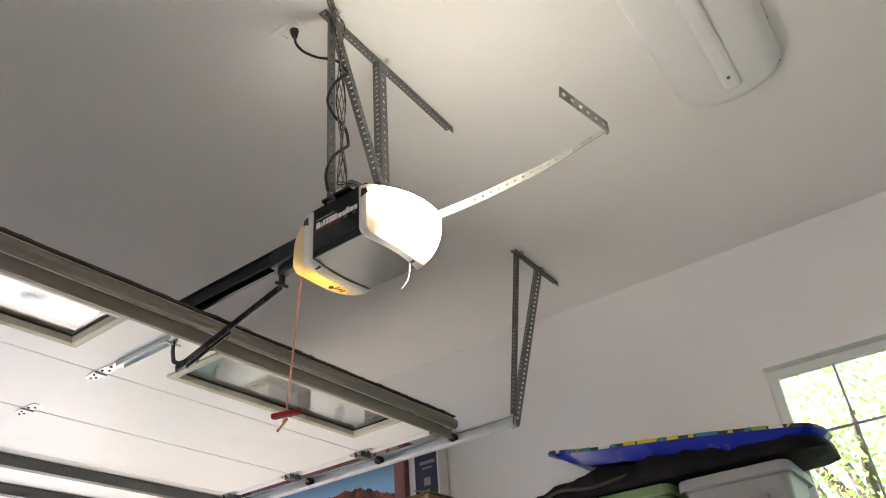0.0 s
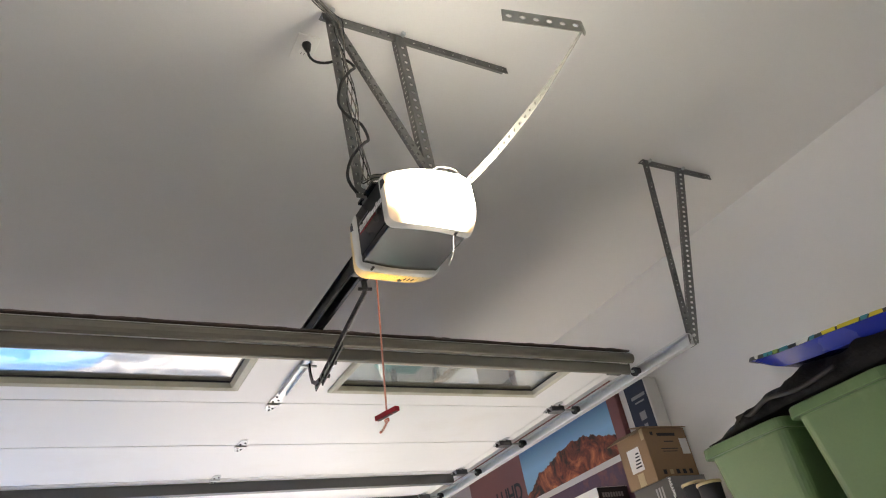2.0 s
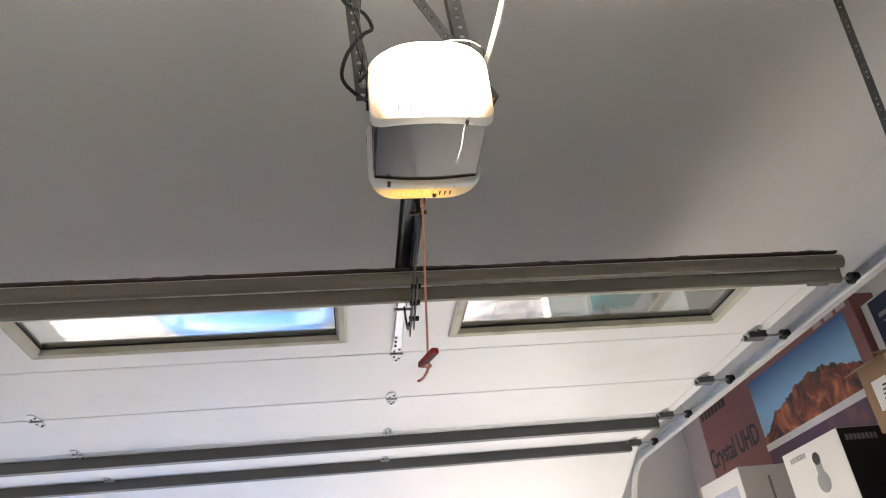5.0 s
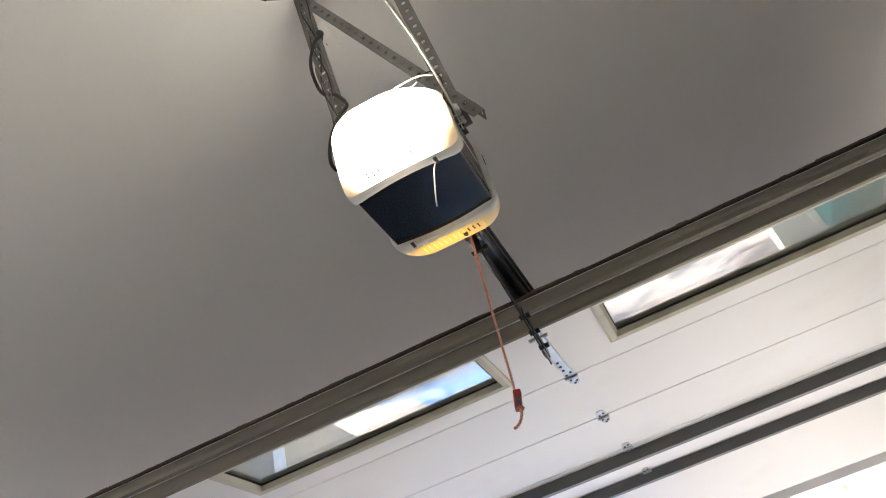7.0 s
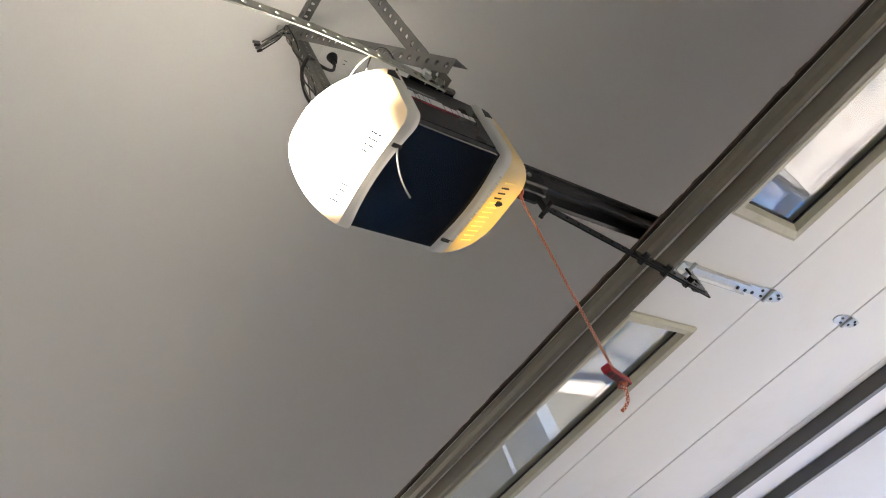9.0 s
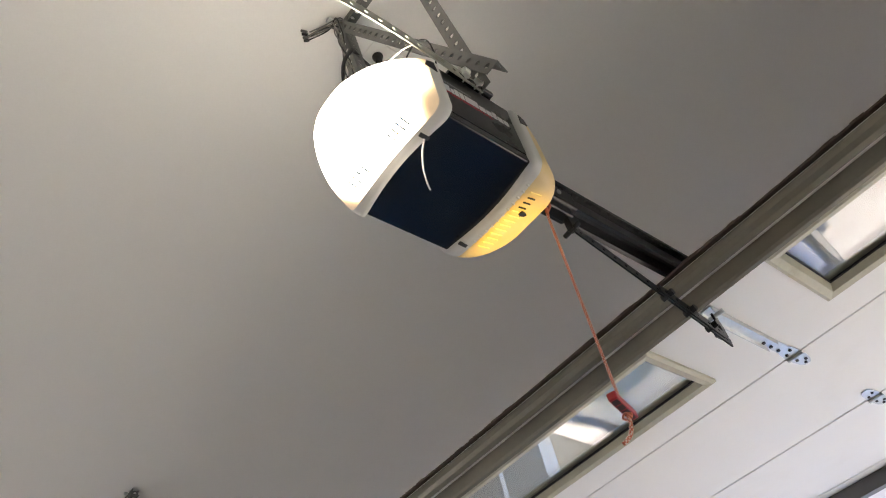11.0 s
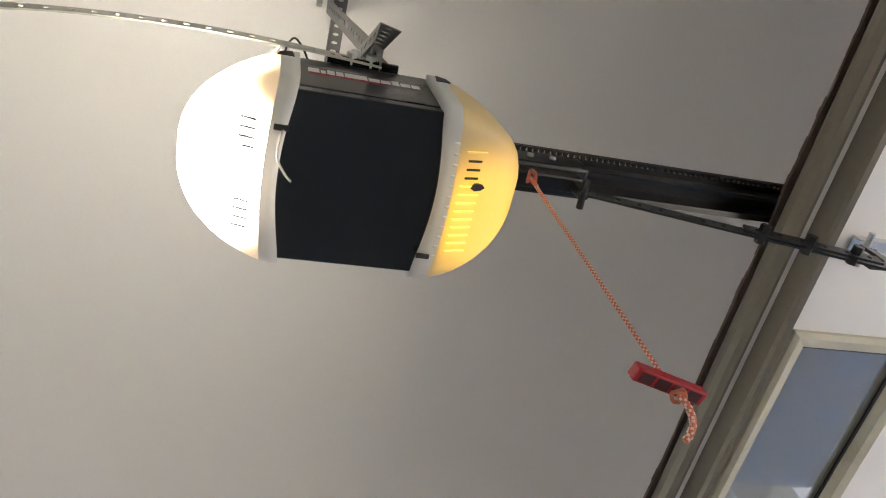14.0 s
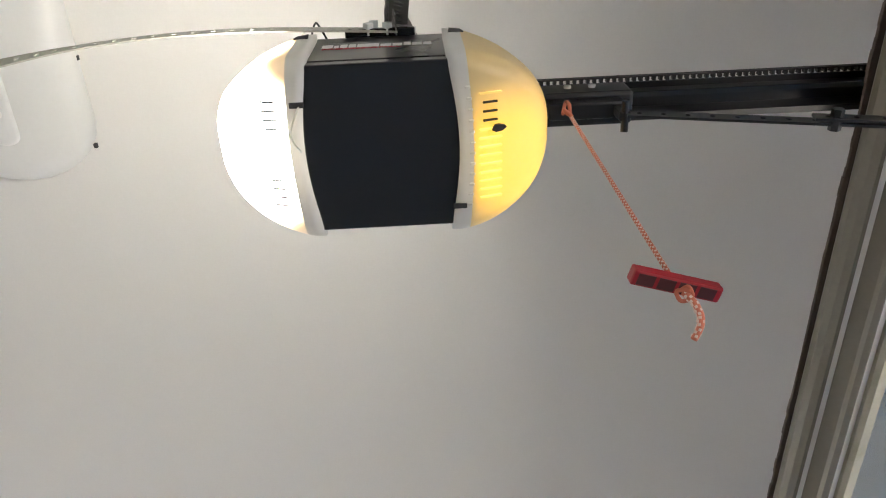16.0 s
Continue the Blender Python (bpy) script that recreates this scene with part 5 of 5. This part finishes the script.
print_front(wc, "print_bar", 2.15, 2.165, 1.95, 2.27, M_TEXTG, 1.84)

lo1 = carton("low_carton", 2.03, 2.40, 0.40, 0.76, SH, 1.985, M_CARD, "brown cardboard carton closed with tape", "box")
print_front(lo1, "tape", 2.12, 2.17, SH + 0.15, 1.983, M_TAPE, 0.40)
pb = carton("bath_box", 2.095, 2.36, 0.44, 0.73, 1.985, 2.185, M_BCARD, "black boxed heat bath with white lettering", "box")
print_front(pb, "white_panel", 2.10, 2.355, 1.99, 2.182, M_TEXTG, 0.44, "pale grey printed side")
ob_ = pb.location
turn = Matrix.Rotation(radians(-90), 4, "Z") @ R90 @ Matrix.Rotation(radians(-90), 4, "Z")
letters("PARAFFIN BATH", 0.026, M_TEXT, Matrix.Translation((2.0936 - ob_.x, 0.455 - ob_.y, 2.178 - ob_.z)) @ turn, pb, bold=0.0006)
for i in range(3):
    print_on(pb, "print_bar", 0.51 + i * 0.022, 0.522 + i * 0.022, 2.03, 2.15, M_TEXTG, 2.0946)
part("bowl_picture", cyl((2.0936 - ob_.x, 0.62 - ob_.y, 2.07 - ob_.z), (2.0949 - ob_.x, 0.62 - ob_.y, 2.07 - ob_.z), 0.045, 18), material("printed_blue", (0.08, 0.30, 0.45), rough=0.4), pb, "round blue printed picture")
print_front(pb, "barcode_bar", 2.27, 2.33, 2.00, 2.015, M_INK, 0.4386)

cb = carton("cardboard_box", 2.10, 2.43, 0.53, 0.76, 2.187, 2.485, M_CARD, "brown cardboard box with an open top flap", "box")
oc = cb.location
fl_ = box(-0.004, 0.33, -0.02, 0.11, -0.002, 0.002)
fl_.transform(Matrix.Translation((2.10 - oc.x, 0.53 - oc.y, 2.488 - oc.z)) @ Matrix.Rotation(radians(14), 4, "X"))
part("flap", fl_, M_CARD, cb, "bent open cardboard flap")
fl2 = box(-0.09, 0.0, 0.0, 0.225, -0.002, 0.002)
fl2.transform(Matrix.Translation((2.10 - oc.x, 0.532 - oc.y, 2.486 - oc.z)) @ Matrix.Rotation(radians(-28), 4, "Y"))
part("flap", fl2, M_CARD, cb, "bent open cardboard flap")
print_on(cb, "shipping_label", 0.60, 0.70, 2.27, 2.40, M_WCARD, 2.10, "white paper shipping label")
print_on(cb, "tape", 0.62, 0.67, 2.19, 2.26, M_TAPE, 2.10)
print_on(cb, "tape", 0.535, 0.56, 2.42, 2.48, M_TAPE, 2.10)
for i in range(5):
    print_on(cb, "label_bar", 0.61 + 0.0, 0.66 - 0.006 * i, 2.29 + i * 0.018, 2.298 + i * 0.018, M_INK, 2.0986)
for a_, b_, c_, d_ in ((2.20, 2.34, 2.435, 2.452), (2.24, 2.31, 2.40, 2.406), (2.20, 2.33, 2.36, 2.364), (2.21, 2.32, 2.345, 2.349), (2.15, 2.17, 2.44, 2.46)):
    print_front(cb, "print_bar", a_, b_, c_, d_, M_INK, 0.53)
for k in range(5):
    print_front(cb, "handling_mark", 2.16 + k * 0.05, 2.185 + k * 0.05, 2.22, 2.245, M_INK if k != 1 else M_TAPE, 0.53)
print_front(cb, "shipping_label", 2.36, 2.42, 2.33, 2.42, M_WCARD, 0.53, "white paper label on the side")

for k, (x, y, h) in enumerate(((2.06, 0.27, 0.395), (2.04, 0.16, 0.365))):
    r_ = thing("rolled_bag", (x, y, SH), "dark rolled sleeve with a tan rim standing on the rack", "rolled bag", group="rolled bags")
    part("sleeve", loft_rect([(0.046, 0.046, 0), (0.052, 0.052, 0.05), (0.050, 0.050, h * 0.6), (0.054, 0.054, h)], 0.045, 6), material("sleeve_dark", (0.02, 0.022, 0.03), rough=0.6, vary=0.3, bump=0.2), r_, smooth=True)
    part("rim", loft_rect([(0.055, 0.055, h - 0.012), (0.058, 0.058, h - 0.006), (0.056, 0.056, h + 0.004), (0.045, 0.045, h + 0.005)], 0.045, 6), M_TAPE, r_, "tan rim", smooth=True)

# bin by the front wall, flattened carton on the driveway
M_TEAL = material("teal_plastic", (0.03, 0.36, 0.34), rough=0.4)
tb_ = thing("recycling_bin", (2.02, 2.98, 0), "tall teal plastic recycling bin standing by the front wall", "bin")
part("tub", loft_rect([(0.16, 0.16, 0), (0.21, 0.20, 1.14), (0.20, 0.19, 1.14), (0.15, 0.15, 0.02)], 0.04, 5), M_TEAL, tb_)
part("lid", loft_rect([(0.22, 0.21, 1.142), (0.225, 0.215, 1.18), (0.18, 0.17, 1.25)], 0.04, 5), M_TEAL, tb_)
fc = thing("flattened_carton", (2.15, 5.75, -0.02), "flattened grey-brown carton lying on the driveway", "box")
part("sheet", box(-0.55, 0.55, -0.32, 0.32, 0, 0.02, bevel=0.004), material("grey_board", (0.26, 0.22, 0.20), rough=0.85, vary=0.2), fc)

# ---- car standing in the doorway ----
M_CAR = material("car_paint_blue", (0.02, 0.20, 0.60), rough=0.22, metal=0.0, vary=0.06, scale=2, bump=0.0)
M_CARB = M_CAR.node_tree.nodes["Principled BSDF"]
M_CARB.inputs["Coat Weight"].default_value = 0.35
M_DARKGLASS = material("car_glass_dark", (0.01, 0.012, 0.014), rough=0.03, vary=0.0, bump=0.0, spec=0.9)
car = thing("car", (-1.1, 2.38, 0), "glossy blue hatchback car standing half out of the garage", "car")


def car_loft(stations, mat, name, label="", ring=None):
    bm = bmesh.new()
    rings = []
    for y, w, zl, zu, crown in stations:
        pts = [(-w, zl), (-w * 1.02, (zl + zu) * 0.5), (-w * 0.97, zu - 0.06), (-w * 0.82, zu + crown * 0.4), (-w * 0.45, zu + crown * 0.85), (0, zu + crown),
               (w * 0.45, zu + crown * 0.85), (w * 0.82, zu + crown * 0.4), (w * 0.97, zu - 0.06), (w * 1.02, (zl + zu) * 0.5), (w, zl)]
        rings.append([bm.verts.new((x, y, z)) for x, z in pts])
    for r0, r1 in zip(rings, rings[1:]):
        for j in range(len(r0) - 1):
            bm.faces.new((r0[j], r0[j + 1], r1[j + 1], r1[j]))
        bm.faces.new((r0[-1], r0[0], r1[0], r1[-1]))
    bm.faces.new(rings[0])
    bm.faces.new(rings[-1][::-1])
    return part(name, bm, mat, car, label, smooth=True)


car_loft([(-2.05, 0.70, 0.35, 0.85, 0.02), (-1.95, 0.80, 0.25, 0.95, 0.03), (-1.0, 0.86, 0.22, 0.97, 0.02), (0.6, 0.87, 0.22, 0.95, 0.02), (1.0, 0.86, 0.22, 0.92, 0.04),
          (1.5, 0.83, 0.22, 0.84, 0.07), (1.95, 0.79, 0.22, 0.72, 0.09), (2.12, 0.71, 0.26, 0.60, 0.07), (2.18, 0.60, 0.32, 0.50, 0.04)], M_CAR, "body")
car_loft([(-1.98, 0.60, 0.94, 1.00, 0.02), (-1.55, 0.64, 0.94, 1.38, 0.03), (-0.7, 0.62, 0.94, 1.46, 0.04), (0.10, 0.60, 0.94, 1.42, 0.04), (0.55, 0.66, 0.94, 1.16, 0.03), (0.95, 0.72, 0.92, 0.96, 0.02)], M_DARKGLASS, "glasshouse", "dark car windows")
car_loft([(-1.62, 0.645, 1.375, 1.405, 0.03), (-0.7, 0.635, 1.445, 1.475, 0.04), (0.08, 0.61, 1.405, 1.435, 0.04)], M_CAR, "roof")
part("cowl", box(-0.68, 0.68, 0.86, 1.10, 0.945, 0.982, bevel=0.01), M_RUBBER, car, "black wiper cowl with leaves")
for sx in (-1, 1):
    part("headlight", loft_rect([(0.13, 0.10, 0), (0.11, 0.08, 0.03)], 0.05, 4), M_WHITEP, car, "clear headlight").matrix_basis = pose(sx * 0.60, 1.90, 0.70, -35, sx * 18, 0)
    for yy in (-1.25, 1.35):
        wh = part("wheel", cyl((sx * 0.72, yy, 0.31), (sx * 0.90, yy, 0.31), 0.31, 28), M_RUBBER, car)
        part("rim", cyl((sx * 0.895, yy, 0.31), (sx * 0.908, yy, 0.31), 0.20, 20), M_GALV, wh)
    part("mirror", box(sx * 0.90 - 0.09, sx * 0.90 + 0.09, 0.55, 0.66, 0.98, 1.10, bevel=0.03), M_CAR, car)
    part("wiper", tube([(sx * 0.1, 0.98, 0.985), (sx * 0.3, 0.82, 1.06), (sx * 0.42, 0.70, 1.13)], 0.008, 6), M_RUBBER, car)
